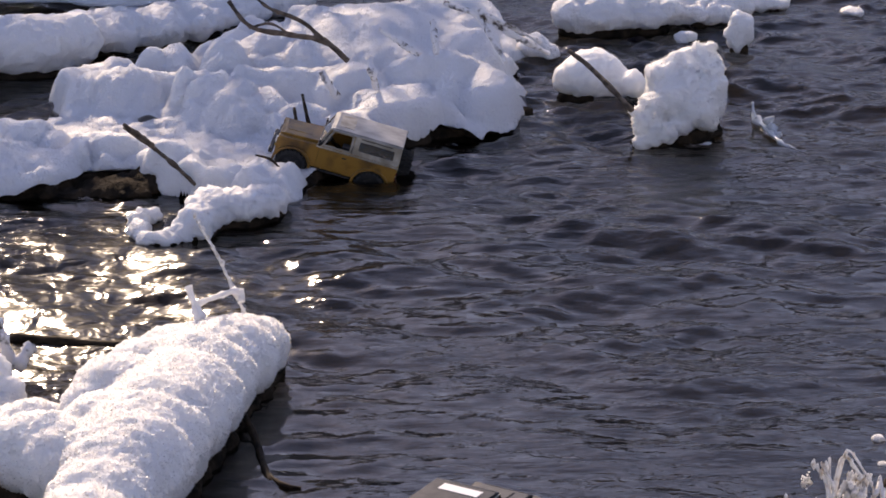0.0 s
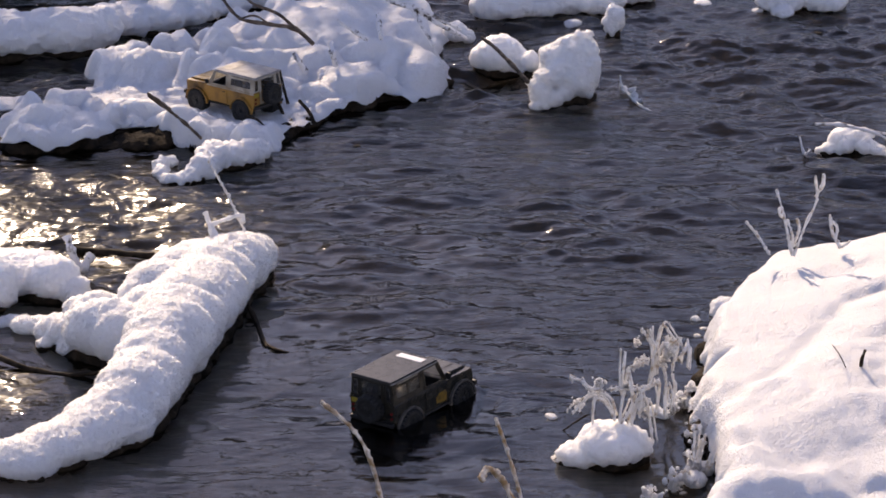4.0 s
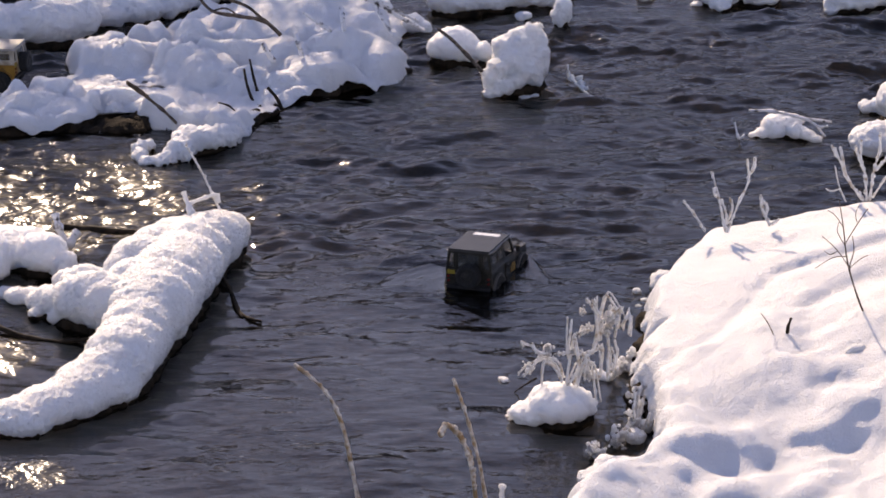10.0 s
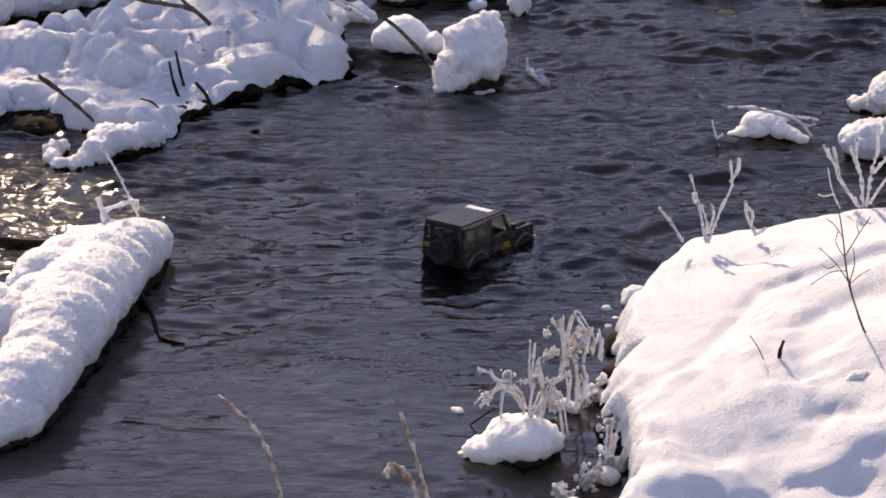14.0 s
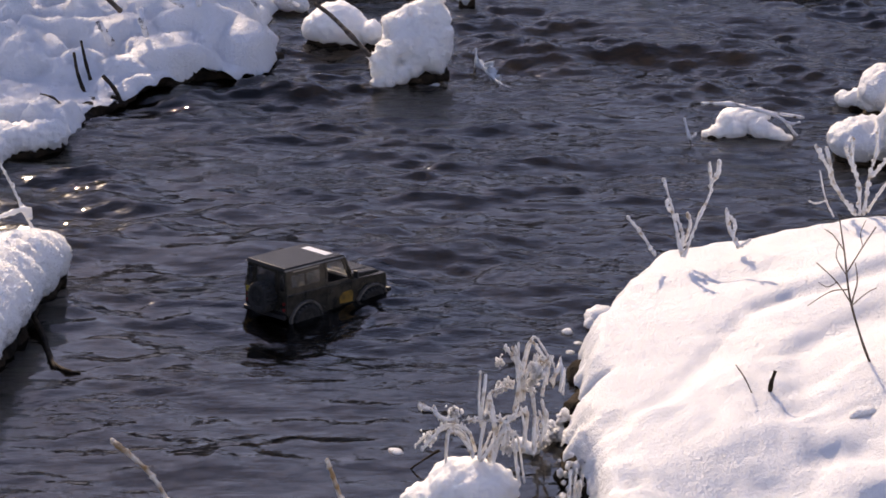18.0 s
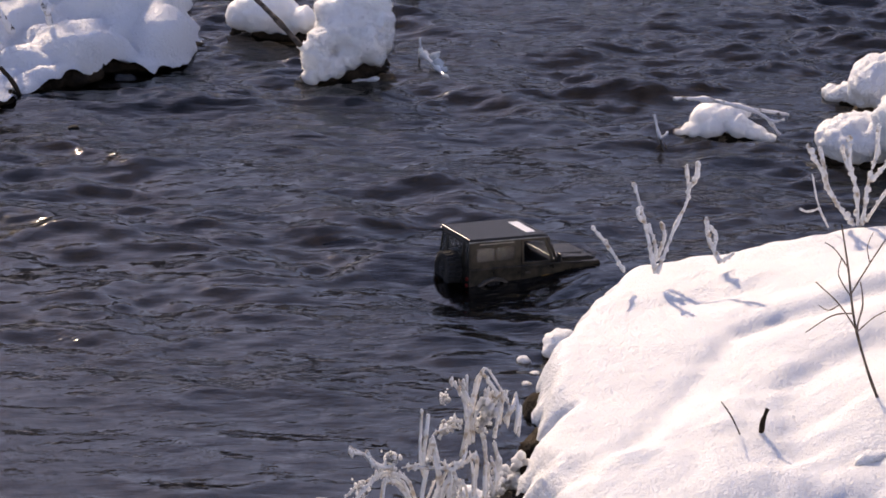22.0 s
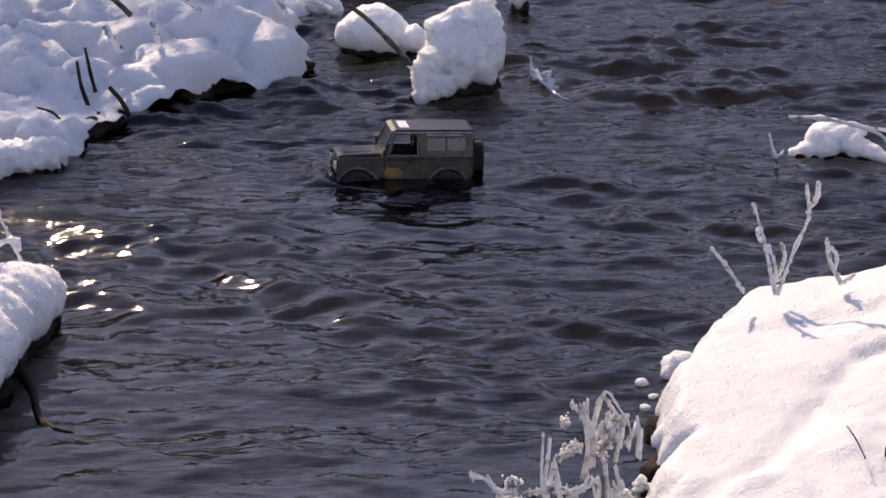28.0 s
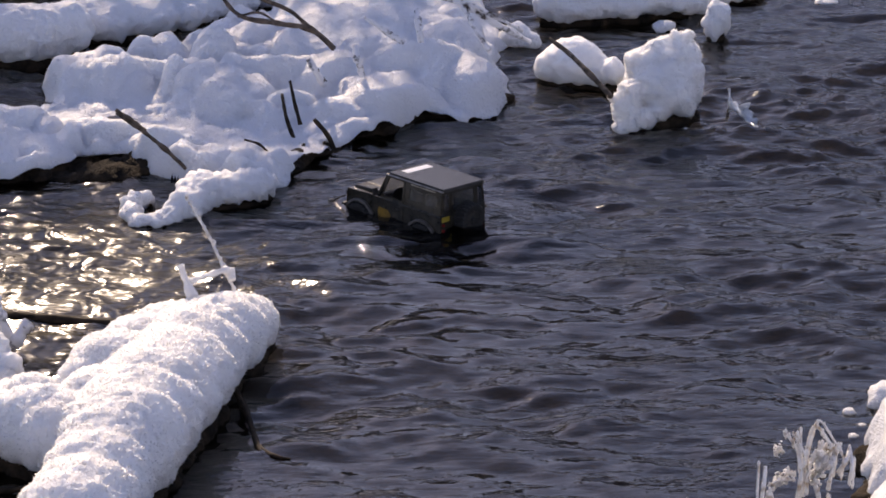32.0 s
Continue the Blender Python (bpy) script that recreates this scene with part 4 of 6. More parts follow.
snow_thing("snowy_root", chain((-0.71, 10.316, 0.031, 0.056, 0.056, 0.041), (-0.763, 10.238, 0.033, 0.057, 0.057, 0.043), (-0.826, 10.245, 0.039, 0.064, 0.064, 0.049), (-0.868, 10.143, 0.036, 0.051, 0.051, 0.046), (-0.907, 10.098, 0.015, 0.029, 0.029, 0.025), (-0.962, 10.058, 0.005, 0.025, 0.025, 0.015), (-1.008, 10.085, 0.008, 0.025, 0.025, 0.018), (-1.024, 10.159, 0.017, 0.027, 0.027, 0.027), (-1.005, 10.233, 0.012, 0.032, 0.032, 0.022), per=3), "rough snow crust along a root at the island tip", "snow", billow=0.012, size=0.06, fine=0.012, fine_size=0.016, voxel=0.008, smooth=5, seed=14.0)

snow_thing("snow_hummock", [(0.53, 7.179, 0.022, 0.074, 0.074, 0.032), (0.472, 7.128, 0.017, 0.058, 0.058, 0.027), (0.575, 7.098, 0.022, 0.055, 0.055, 0.032)], "low snow hummock below the bank", "hummock", billow=0.02, size=0.08, fine=0.007, fine_size=0.018, voxel=0.0095, seed=15.0)

# ---- the two model trucks (nose along +x, wheels on z = 0) ----
def arch(cx, r, n=9, cz=0.046):
    return [(cx + r * math.cos(a), cz + r * math.sin(a)) for a in [math.pi * k / (n - 1) for k in range(n)]]


def wheel_meshes():
    """Tyre with tread blocks, and rim; the axle along y, the centre at the origin."""
    bm = bmesh.new()
    seg = 66
    rings = []
    for k in range(seg):
        a = 2 * math.pi * k / seg
        p, q = 0.0445 if k % 3 == 0 else 0.0488, 0.0445 if k % 3 == 1 else 0.0488
        prof = [(0.026, -0.019), (0.037, -0.0215), (p - 0.003, -0.0205), (p, -0.017), (p, -0.001), (q, 0.001), (q, 0.017), (q - 0.003, 0.0205), (0.037, 0.0215), (0.026, 0.019)]
        rings.append([bm.verts.new((r * math.cos(a), y, r * math.sin(a))) for r, y in prof])
    for k in range(seg):
        a, b = rings[k], rings[(k + 1) % seg]
        for j in range(len(prof)):
            j2 = (j + 1) % len(prof)
            bm.faces.new((a[j], a[j2], b[j2], b[j]))
    bmesh.ops.recalc_face_normals(bm, faces=bm.faces[:])
    tyre = bpy.data.meshes.new("tyre")
    bm.to_mesh(tyre)
    bm.free()
    tyre.materials.append(RUBBER)
    bm = bmesh.new()
    cylinder(bm, 0.0265, 0.0265, 0.034, Matrix.Rotation(math.pi / 2, 4, "X"), 24)
    for side in (-1, 1):
        cylinder(bm, 0.009, 0.006, 0.008, Matrix.Translation((0, side * 0.019, 0)) @ Matrix.Rotation(-side * math.pi / 2, 4, "X"), 12)
        for k in range(6):
            a = 2 * math.pi * k / 6
            cylinder(bm, 0.0016, 0.0016, 0.004, Matrix.Translation((0.013 * math.cos(a), side * 0.018, 0.013 * math.sin(a))) @ Matrix.Rotation(math.pi / 2, 4, "X"), 6)
        for k in range(8):
            a = 2 * math.pi * k / 8
            box(bm, 0.011, 0.025, -0.0015, 0.0015, -0.0028, 0.0028, 0, Matrix.Translation((0, side * 0.0172, 0)) @ Matrix.Rotation(a, 4, "Y"))
    rim = bpy.data.meshes.new("rim")
    bm.to_mesh(rim)
    bm.free()
    rim.materials.append(RIM_BLACK)
    return tyre, rim


TYRE, RIM = wheel_meshes()


def bars(name, quad_out, width, depth, mat, root, label=""):
    """A frame of four bars round the quad given by its corners."""
    bm = bmesh.new()
    c = [Vector(p) for p in quad_out]
    n = (c[1] - c[0]).cross(c[3] - c[0]).normalized() * depth / 2
    mid = sum(c, Vector()) / 4
    inner = []
    for i in range(4):
        a, b = (c[i - 1] - c[i]).normalized(), (c[(i + 1) % 4] - c[i]).normalized()
        inner.append(c[i] + (a + b) * width)
    for s in (1, -1):
        o = [bm.verts.new(p + n * s) for p in c]
        q = [bm.verts.new(p + n * s) for p in inner]
        if s == 1:
            first = (o, q)
        for i in range(4):
            j = (i + 1) % 4
            bm.faces.new((o[i], o[j], q[j], q[i]))
    for i in range(4):
        j = (i + 1) % 4
        bm.faces.new((first[0][i], first[0][j], o[j], o[i]))
        bm.faces.new((first[1][i], first[1][j], q[j], q[i]))
    bmesh.ops.recalc_face_normals(bm, faces=bm.faces[:])
    return part(name, bm, mat, root, label), inner


def pane(name, corners, mat, parent, thick=0.0016, label=""):
    bm = bmesh.new()
    c = [Vector(p) for p in corners]
    n = (c[1] - c[0]).cross(c[3] - c[0]).normalized() * thick / 2
    a = [bm.verts.new(p + n) for p in c]
    b = [bm.verts.new(p - n) for p in c]
    bm.faces.new(a)
    bm.faces.new(b[::-1])
    for i in range(4):
        j = (i + 1) % 4
        bm.faces.new((a[i], b[i], b[j], a[j]))
    bmesh.ops.recalc_face_normals(bm, faces=bm.faces[:])
    ob = part(name, bm, mat, parent, label)
    return ob


def model_truck(name, label, body, lower, roof_mat, upper, door_mat, stripe=False, cabin=1.0):
    root = tagged(new(name), label, "model truck", "model trucks in the stream")
    W, T = 0.0825, 0.005
    for s in (1, -1):
        side = [(-0.185, 0.078)] + arch(-0.120, 0.054)[::-1] + [(-0.062, 0.060), (0.062, 0.060)] + arch(0.120, 0.054)[::-1] + [(0.176, 0.080), (0.176, 0.118), (0.168, 0.124), (0.055, 0.130), (-0.185, 0.130)]
        y0, y1 = sorted((s * (W - T), s * W))
        part("side_panel", prism(bmesh.new(), side, y0, y1, 0.001), body, root)
        bm = bmesh.new()
        box(bm, -0.19, 0.06, min(s * W, s * (W + 0.0035)), max(s * W, s * (W + 0.0035)), 0.124, 0.1295, 0.0012)
        part("belt_rail", bm, upper, root)
        # doors on both sides
        door = part("door", prism(bmesh.new(), [(-0.045, 0.066), (0.050, 0.066), (0.050, 0.1225), (-0.045, 0.1225)], min(s * W, s * (W + 0.003)), max(s * W, s * (W + 0.003)), 0.0012), lower, root, "worn painted door")
        if door_mat is not lower:
            bm = bmesh.new()
            prism(bm, [(0.002, 0.072), (0.046, 0.070), (0.049, 0.092), (0.044, 0.103), (0.012, 0.101), (0.000, 0.090)], min(s * (W + 0.003), s * (W + 0.0042)), max(s * (W + 0.003), s * (W + 0.0042)))
            part("door_patch", bm, door_mat, door, "ochre patch of paint on the door")
        bm = bmesh.new()
        box(bm, -0.036, -0.022, min(s * (W + 0.003), s * (W + 0.0065)), max(s * (W + 0.003), s * (W + 0.0065)), 0.110, 0.114, 0.001)
        part("handle", bm, BLACK_PLASTIC, door, "small black door handle")
        # flared wheel arches
        for cx in (-0.120, 0.120):
            bm = bmesh.new()
            out, inn = arch(cx, 0.0605), arch(cx, 0.053)
            prism(bm, out + inn[::-1], min(s * (W - 0.001), s * (W + 0.009)), max(s * (W - 0.001), s * (W + 0.009)), 0.0012)
            part("wheel_arch", bm, WORN_GREY if body is GREY_PAINT else lower, root, "worn pale grey wheel arch" if body is GREY_PAINT else "")
        # upper side: window frames with panes and the small roof light
        U = 0.0745
        lo, hi = s * (W - 0.0025), s * (U - 0.002)
        fr, inner = bars("window_frame", [(-0.044, lo, 0.130), (0.046, lo, 0.130), (0.022, hi, 0.198), (-0.044, hi, 0.198)], 0.0065, 0.004, upper, root)
        fr2, inner2 = bars("window_frame", [(-0.185, lo, 0.130), (-0.046, lo, 0.130), (-0.046, hi, 0.198), (-0.183, hi, 0.198)], 0.017, 0.004, upper, root)
        pane("pane", inner2, DIRTY_GLASS if body is GREY_PAINT else GLASS, fr2)
        if body is GREY_PAINT:
            mid = [(inner2[0] + inner2[1]) / 2, (inner2[2] + inner2[3]) / 2]
            bm = bmesh.new()
            tube(bm, [mid[0] + Vector((0, s * 0.001, 0)), mid[1] + Vector((0, s * 0.001, 0))], 0.0030, 0.0030, 6)
            part("window_bar", bm, upper, fr2)
        bm = bmesh.new()
        box(bm, -0.188, 0.028, s * 0.0755 - 0.0022, s * 0.0755 + 0.0022, 0.1975, 0.2005, 0.0008)
        part("rain_gutter", bm, METAL if body is GREY_PAINT else roof_mat, root, "bright metal rain gutter along the roof")
        bm = bmesh.new()
        box(bm, -0.160, -0.064, -0.0012, 0.0012, -0.0050, 0.0050, 0.0008, Matrix.Translation((0, s * (U - 0.0005), 0.1885)) @ Matrix.Rotation(-s * 0.12, 4, "X"))
        part("roof_light", bm, CREAM if body is GREY_PAINT else BLACK_PLASTIC, root, "narrow glazed strip under the roof edge")
        # mirror
        bm = bmesh.new()
        box(bm, 0.049, 0.055, min(s * (W + 0.004), s * (W + 0.020)), max(s * (W + 0.004), s * (W + 0.020)), 0.135, 0.157, 0.002)
        mirror = part("mirror", bm, BLACK_PLASTIC, root)
        bm = bmesh.new()
        tube(bm, [(0.055, s * (W - 0.002), 0.132), (0.054, s * (W + 0.008), 0.134), (0.052, s * (W + 0.012), 0.137)], 0.0014, 0.0014, 6)
        part("mirror_arm", bm, BLACK_PLASTIC, mirror)
        # headlight and rear light
        bm = bmesh.new()
        cylinder(bm, 0.0115, 0.010, 0.008, Matrix.Translation((0.1765, s * 0.056, 0.104)) @ Matrix.Rotation(math.pi / 2, 4, "Y"), 18)
        part("headlight", bm, LAMP_GLASS, root)
        bm = bmesh.new()
        cylinder(bm, 0.005, 0.0045, 0.006, Matrix.Translation((0.177, s * 0.073, 0.092)) @ Matrix.Rotation(math.pi / 2, 4, "Y"), 12)
        part("indicator", bm, YELLOW_FILM, root, "small amber indicator lens")
        for z in (0.088, 0.104):
            bm = bmesh.new()
            cylinder(bm, 0.0048, 0.0045, 0.006, Matrix.Translation((-0.187, s * 0.072, z)) @ Matrix.Rotation(-math.pi / 2, 4, "Y"), 12)
            part("rear_light", bm, RED_LENS, root, "small round red lens")
        # rear corner glass
        fr3, inner3 = bars("corner_window", [(-0.1855, s * 0.080, 0.132), (-0.1855, s * 0.048, 0.132), (-0.1835, s * 0.046, 0.196), (-0.1835, s * 0.072, 0.196)], 0.006, 0.004, upper, root)
        pane("pane", inner3, GLASS, fr3)
        # sill step
        bm = bmesh.new()
        box(bm, -0.058, 0.058, min(s * 0.070, s * 0.086), max(s * 0.070, s * 0.086), 0.052, 0.058, 0.002)
        part("side_step", bm, BLACK_PLASTIC, root)
        bm = bmesh.new()
        box(bm, 0.055, 0.174, min(s * 0.060, s * W), max(s * 0.060, s * W), 0.1215, 0.1255, 0.0015)
        part("fender_top", bm, body, root)
    # bonnet, grille, bumpers
    bm = bmesh.new()
    prism(bm, [(0.052, 0.124), (0.172, 0.118), (0.174, 0.126), (0.160, 0.1315), (0.052, 0.1365)], -0.061, 0.061, 0.002)
    bonnet = part("bonnet", bm, body, root)
    bm = bmesh.new()
    box(bm, 0.075, 0.150, -0.028, 0.028, 0.131, 0.1365, 0.002, pose(0, 0, 0.0015, 0, 1.5, 0))
    part("bonnet_panel", bm, body, bonnet)
    bm = bmesh.new()
    box(bm, 0.168, 0.1735, -0.079, 0.079, 0.078, 0.121, 0.0015)
    part("front_panel", bm, lower, root)
    bm = bmesh.new()
    box(bm, 0.1725, 0.1765, -0.036, 0.036, 0.084, 0.119, 0.001)
    grille = part("grille", bm, BLACK_PLASTIC, root)
    for k in range(6):
        bm = bmesh.new()
        box(bm, 0.1763, 0.1785, -0.034, 0.034, 0.0865 + 0.0054 * k, 0.0888 + 0.0054 * k, 0.0005)
        part("slat", bm, GREY_PAINT, grille)
    bm = bmesh.new()
    box(bm, 0.180, 0.193, -0.086, 0.086, 0.066, 0.081, 0.003)
    part("front_bumper", bm, BLACK_PLASTIC, root)
    bm = bmesh.new()
    box(bm, -0.196, -0.186, -0.080, 0.080, 0.062, 0.074, 0.002)
    part("rear_bumper", bm, BLACK_PLASTIC, root)
    # tub, floor, cab
    bm = bmesh.new()
    box(bm, -0.184, 0.170, -0.076, 0.076, 0.070, 0.076)
    part("floor_pan", bm, BLACK_PLASTIC, root)
    bm = bmesh.new()
    box(bm, -0.1865, -0.1815, -W, W, 0.078, 0.130, 0.001)
    part("rear_panel", bm, body, root)
    tail, inner = bars("rear_door", [(-0.1875, 0.045, 0.080), (-0.1875, -0.045, 0.080), (-0.1855, -0.045, 0.197), (-0.1855, 0.045, 0.197)], 0.008, 0.004, upper, root)
    pane("pane", [(-0.1862, 0.037, 0.136), (-0.1862, -0.037, 0.136), (-0.1852, -0.037, 0.190), (-0.1852, 0.037, 0.190)], GLASS, tail)
    bm = bmesh.new()
    box(bm, -0.189, -0.186, -0.040, 0.040, 0.082, 0.134, 0.001)
    part("door_panel", bm, body, tail)
    for s in (1, -1):
        bm = bmesh.new()
        box(bm, -0.060, -0.012, min(s * 0.012, s * 0.056), max(s * 0.012, s * 0.056), 0.078, 0.108, 0.005)
        box(bm, -0.066, -0.054, min(s * 0.012, s * 0.056), max(s * 0.012, s * 0.056), 0.100, 0.158, 0.005)
        part("seat", bm, BLACK_PLASTIC, root, "black moulded seat")
    bm = bmesh.new()
    box(bm, 0.036, 0.058, -0.074, 0.074, 0.108, 0.136, 0.004)
    part("dashboard", bm, BLACK_PLASTIC, root)
    bm = bmesh.new()
    cylinder(bm, 0.016, 0.016, 0.003, Matrix.Translation((0.028, 0.034, 0.138)) @ Matrix.Rotation(1.1, 4, "Y"), 18)
    part("steering_wheel", bm, BLACK_PLASTIC, root)
    ws, inner = bars("windscreen_frame", [(0.056, 0.080, 0.130), (0.056, -0.080, 0.130), (0.028, -0.072, 0.199), (0.028, 0.072, 0.199)], 0.007, 0.005, upper, root)
    pane("windscreen", inner, GLASS, ws)
    # roof with its rounded rim
    bm = bmesh.new()
    prism(bm, [(-0.188, 0.1955), (0.028, 0.1975), (0.032, 0.201), (0.018, 0.2065), (-0.187, 0.2065), (-0.188, 0.2055)], -0.0745, 0.0745, 0.0016)
    roof = part("roof", bm, roof_mat, root)
    if stripe:
        bm = bmesh.new()
        box(bm, -0.020, 0.006, -0.050, 0.044, 0.2066, 0.2078, 0.0003)
        part("roof_panel", bm, LABEL_WHITE, roof, "white rectangular roof panel")
    else:
        bm = bmesh.new()
        box(bm, -0.035, 0.010, -0.050, 0.050, 0.2066, 0.2078, 0.0003)
        part("roof_panel", bm, CREAM, roof, "pale rectangular roof panel")
    # spare wheel
    spare = new("spare_wheel")
    spare.parent = root
    spare.matrix_basis = pose(-0.205, -0.006, 0.114, 0, 0, 90) @ Matrix.Scale(0.88, 4)
    for nm, me in (("tyre", TYRE), ("rim", RIM)):
        o = new(nm, me)
        o.parent = spare
    # yellow film on the rear corner
    bm = bmesh.new()
    box(bm, -0.1885, -0.1868, 0.050, 0.077, 0.112, 0.126, 0.0003)
    part("rear_label", bm, YELLOW_FILM, root, "small yellow film patch")
    # axles and wheels
    for cx in (-0.120, 0.120):
        bm = bmesh.new()
        cylinder(bm, 0.006, 0.006, 0.13, Matrix.Translation((cx, 0, 0.046)) @ Matrix.Rotation(math.pi / 2, 4, "X"), 10)
        box(bm, cx - 0.013, cx + 0.013, -0.008, 0.020, 0.034, 0.060, 0.004)
        part("axle", bm, BLACK_PLASTIC, root)
        for s in (1, -1):
            w = new("wheel")
            w.parent = root
            w.matrix_basis = pose(cx, s * 0.074, 0.0475)
            for nm, me in (("tyre", TYRE), ("rim", RIM)):
                o = new(nm, me)
                o.parent = w
    # height of the cabin above the belt line
    for o in root.children_recursive:
        if o.type == "MESH" and o.parent.name.split(".")[0] not in ("wheel", "spare_wheel"):
            co = np.empty(len(o.data.vertices) * 3, np.float32)
            o.data.vertices.foreach_get("co", co)
            z = co.reshape(-1, 3)[:, 2]
            z += (cabin - 1) * np.clip(z - 0.131, 0, 1)
            o.data.vertices.foreach_set("co", co)
    return root


black_truck = model_truck("model_truck", "dark grey model off-road truck wading in the stream", GREY_PAINT, GREY_PAINT, ROOF_GREY, GREY_PAINT, OCHRE, True, 0.94)
yellow_truck = model_truck("model_truck", "ochre yellow model off-road truck with a white roof", YELLOW, YELLOW, WHITE_PAINT, CREAM, YELLOW, False, 0.82)
yellow_truck.scale = (0.88, 0.88, 0.88)
black_truck.scale = (0.95, 0.95, 0.95)


def wheel_turns(truck, rows):
    """Roll the four wheels as far as the truck has gone."""
    wheels = [o for o in truck.children if o.name.split(".")[0] == "wheel"]
    times = np.array([r[0] for r in rows])
    place = np.array([r[1].translation[:] for r in rows])
    head = [r[1].to_3x3() @ Vector((1, 0, 0)) for r in rows]
    gone = [0.0]
    for i in range(1, len(rows)):
        d = Vector(place[i] - place[i - 1])
        h = (head[i] + head[i - 1]).normalized()
        gone.append(gone[-1] + math.copysign(d.length, d.dot(h) if abs(d.dot(h)) > 1e-6 else 1))
    steps = [0.2 * k for k in range(161)]
    turn = np.interp(steps, times, gone) / 0.0475
    for w in wheels:
        at = w.location.copy()
        walk(w, [(t, Matrix.Translation(at) @ Matrix.Rotation(a, 4, "Y")) for t, a in zip(steps, turn)])

# ---- twigs, stems and grass ----
def stem_thing(name, runs, mat, label, category, jitter=0.25, group="", seed=1):
    """A twig: its first run is the main stem, the others are side shoots."""
    rng = random.Random(seed)
    slim = 0.58 if mat is FROSTED else 1.0
    root = None
    for pts, r0, r1 in runs:
        bm = bmesh.new()
        tube(bm, pts, r0 * slim, r1 * slim, 7, jitter, rng)
        if mat in (FROSTED, REED):
            line = curve(pts)[1:]
            for k in range(7 * len(pts)):
                p = rng.choice(line)
                q = rng.uniform(0.6, 1.6) * slim * (r0 + r1) / 2
                lump(bm, p.x + rng.uniform(-1, 1) * r0 * 0.3, p.y, p.z + rng.uniform(-0.3, 1) * r0 * 0.3, q, q, q * rng.uniform(0.8, 1.6), 0, 1)
        if root is None:
            root = tagged(mesh_object(name, bm, mat, None, "", True), label, category, group)
        else:
            part("shoot", bm, mat, root, "", True)
    return root


stem_thing("frosted_twig", [([(-0.666, 9.199, 0.08), (-0.701, 9.198, 0.16), (-0.743, 9.233, 0.24), (-0.794, 9.268, 0.32)], 0.009, 0.005)], FROSTED, "thin frosted stem leaning out of the snowy log", "stem", 0.4)
stem_thing("frosted_post", [([(-0.746, 9.057, 0.08), (-0.769, 9.046, 0.16), (-0.795, 9.077, 0.22)], 0.011, 0.009), ([(-0.777, 9.061, 0.185), (-0.735, 9.116, 0.185), (-0.694, 9.168, 0.18), (-0.685, 9.155, 0.16)], 0.007, 0.010)], FROST, "snow-crusted broken stick with a crossbar", "stick", 0.35)
stem_thing("frosted_stick", [([(-0.464, 11.048, 0.12), (-0.474, 11.018, 0.17), (-0.482, 11.058, 0.2)], 0.012, 0.010)], FROST_BARK, "short snow-crusted stick on the island", "stick", 0.3, "sticks on the island")
stem_thing("frosted_stick", [([(-0.573, 11.071, 0.09), (-0.592, 11.025, 0.14), (-0.61, 11.032, 0.17)], 0.010, 0.008)], FROST_BARK, "short snow-crusted stick on the island", "stick", 0.3, "sticks on the island", 2)
stem_thing("frosted_stick", [([(-0.302, 11.093, 0.2), (-0.308, 11.115, 0.24), (-0.314, 11.173, 0.27)], 0.010, 0.008)], FROST_BARK, "short snow-crusted stick on the island", "stick", 0.3, "sticks on the island", 3)
stem_thing("frosted_stick", [([(-0.35, 11.129, 0.19), (-0.407, 11.153, 0.22), (-0.46, 11.148, 0.26)], 0.008, 0.006)], FROST_BARK, "slanting snow-crusted stick on the island", "stick", 0.3, "sticks on the island", 4)
stem_thing("dark_stick", [([(-0.63, 10.743, 0.01), (-0.657, 10.773, 0.07), (-0.674, 10.853, 0.12)], 0.007, 0.004)], BARK, "bare dark stick at the island edge", "stick", 0.15, "dark sticks", 5)
stem_thing("dark_stick", [([(-0.625, 10.836, 0.04), (-0.64, 10.861, 0.09), (-0.654, 10.884, 0.15)], 0.006, 0.004)], BARK, "bare dark stick at the island edge", "stick", 0.15, "dark sticks", 6)
stem_thing("dark_stick", [([(-0.52, 10.72, -0.02), (-0.545, 10.74, 0.035), (-0.582, 10.74, 0.082)], 0.008, 0.006)], BARK, "bare dark stick at the waterline", "stick", 0.15, "dark sticks", 7)
stem_thing("dark_twig", [([(-0.90, 10.42, 0.04), (-0.955, 10.44, 0.088), (-1.006, 10.459, 0.125), (-1.085, 10.479, 0.176)], 0.007, 0.005), ([(-1.006, 10.459, 0.132), (-1.04, 10.465, 0.158), (-1.085, 10.479, 0.184)], 0.006, 0.005)], BROWN_ROOT, "dark twig with frost lying over the snow", "twig", 0.3)
stem_thing("dark_twig", [([(-0.679, 10.463, 0.06), (-0.713, 10.509, 0.08), (-0.754, 10.52, 0.09)], 0.004, 0.003)], BARK, "thin dark twig on the snow", "twig", 0.2)
stem_thing("bare_branch", [([(-0.549, 11.185, 0.16), (-0.614, 11.241, 0.2), (-0.707, 11.233, 0.22), (-0.813, 11.242, 0.24), (-0.876, 11.288, 0.3)], 0.010, 0.006), ([(-0.614, 11.241, 0.2), (-0.674, 11.258, 0.25), (-0.757, 11.243, 0.29), (-0.794, 11.269, 0.31)], 0.007, 0.004), ([(-0.707, 11.233, 0.22), (-0.76, 11.24, 0.25), (-0.814, 11.188, 0.25)], 0.004, 0.003)], BROWN_ROOT, "bare dark branch reaching over the snowy island", "branch", 0.2)
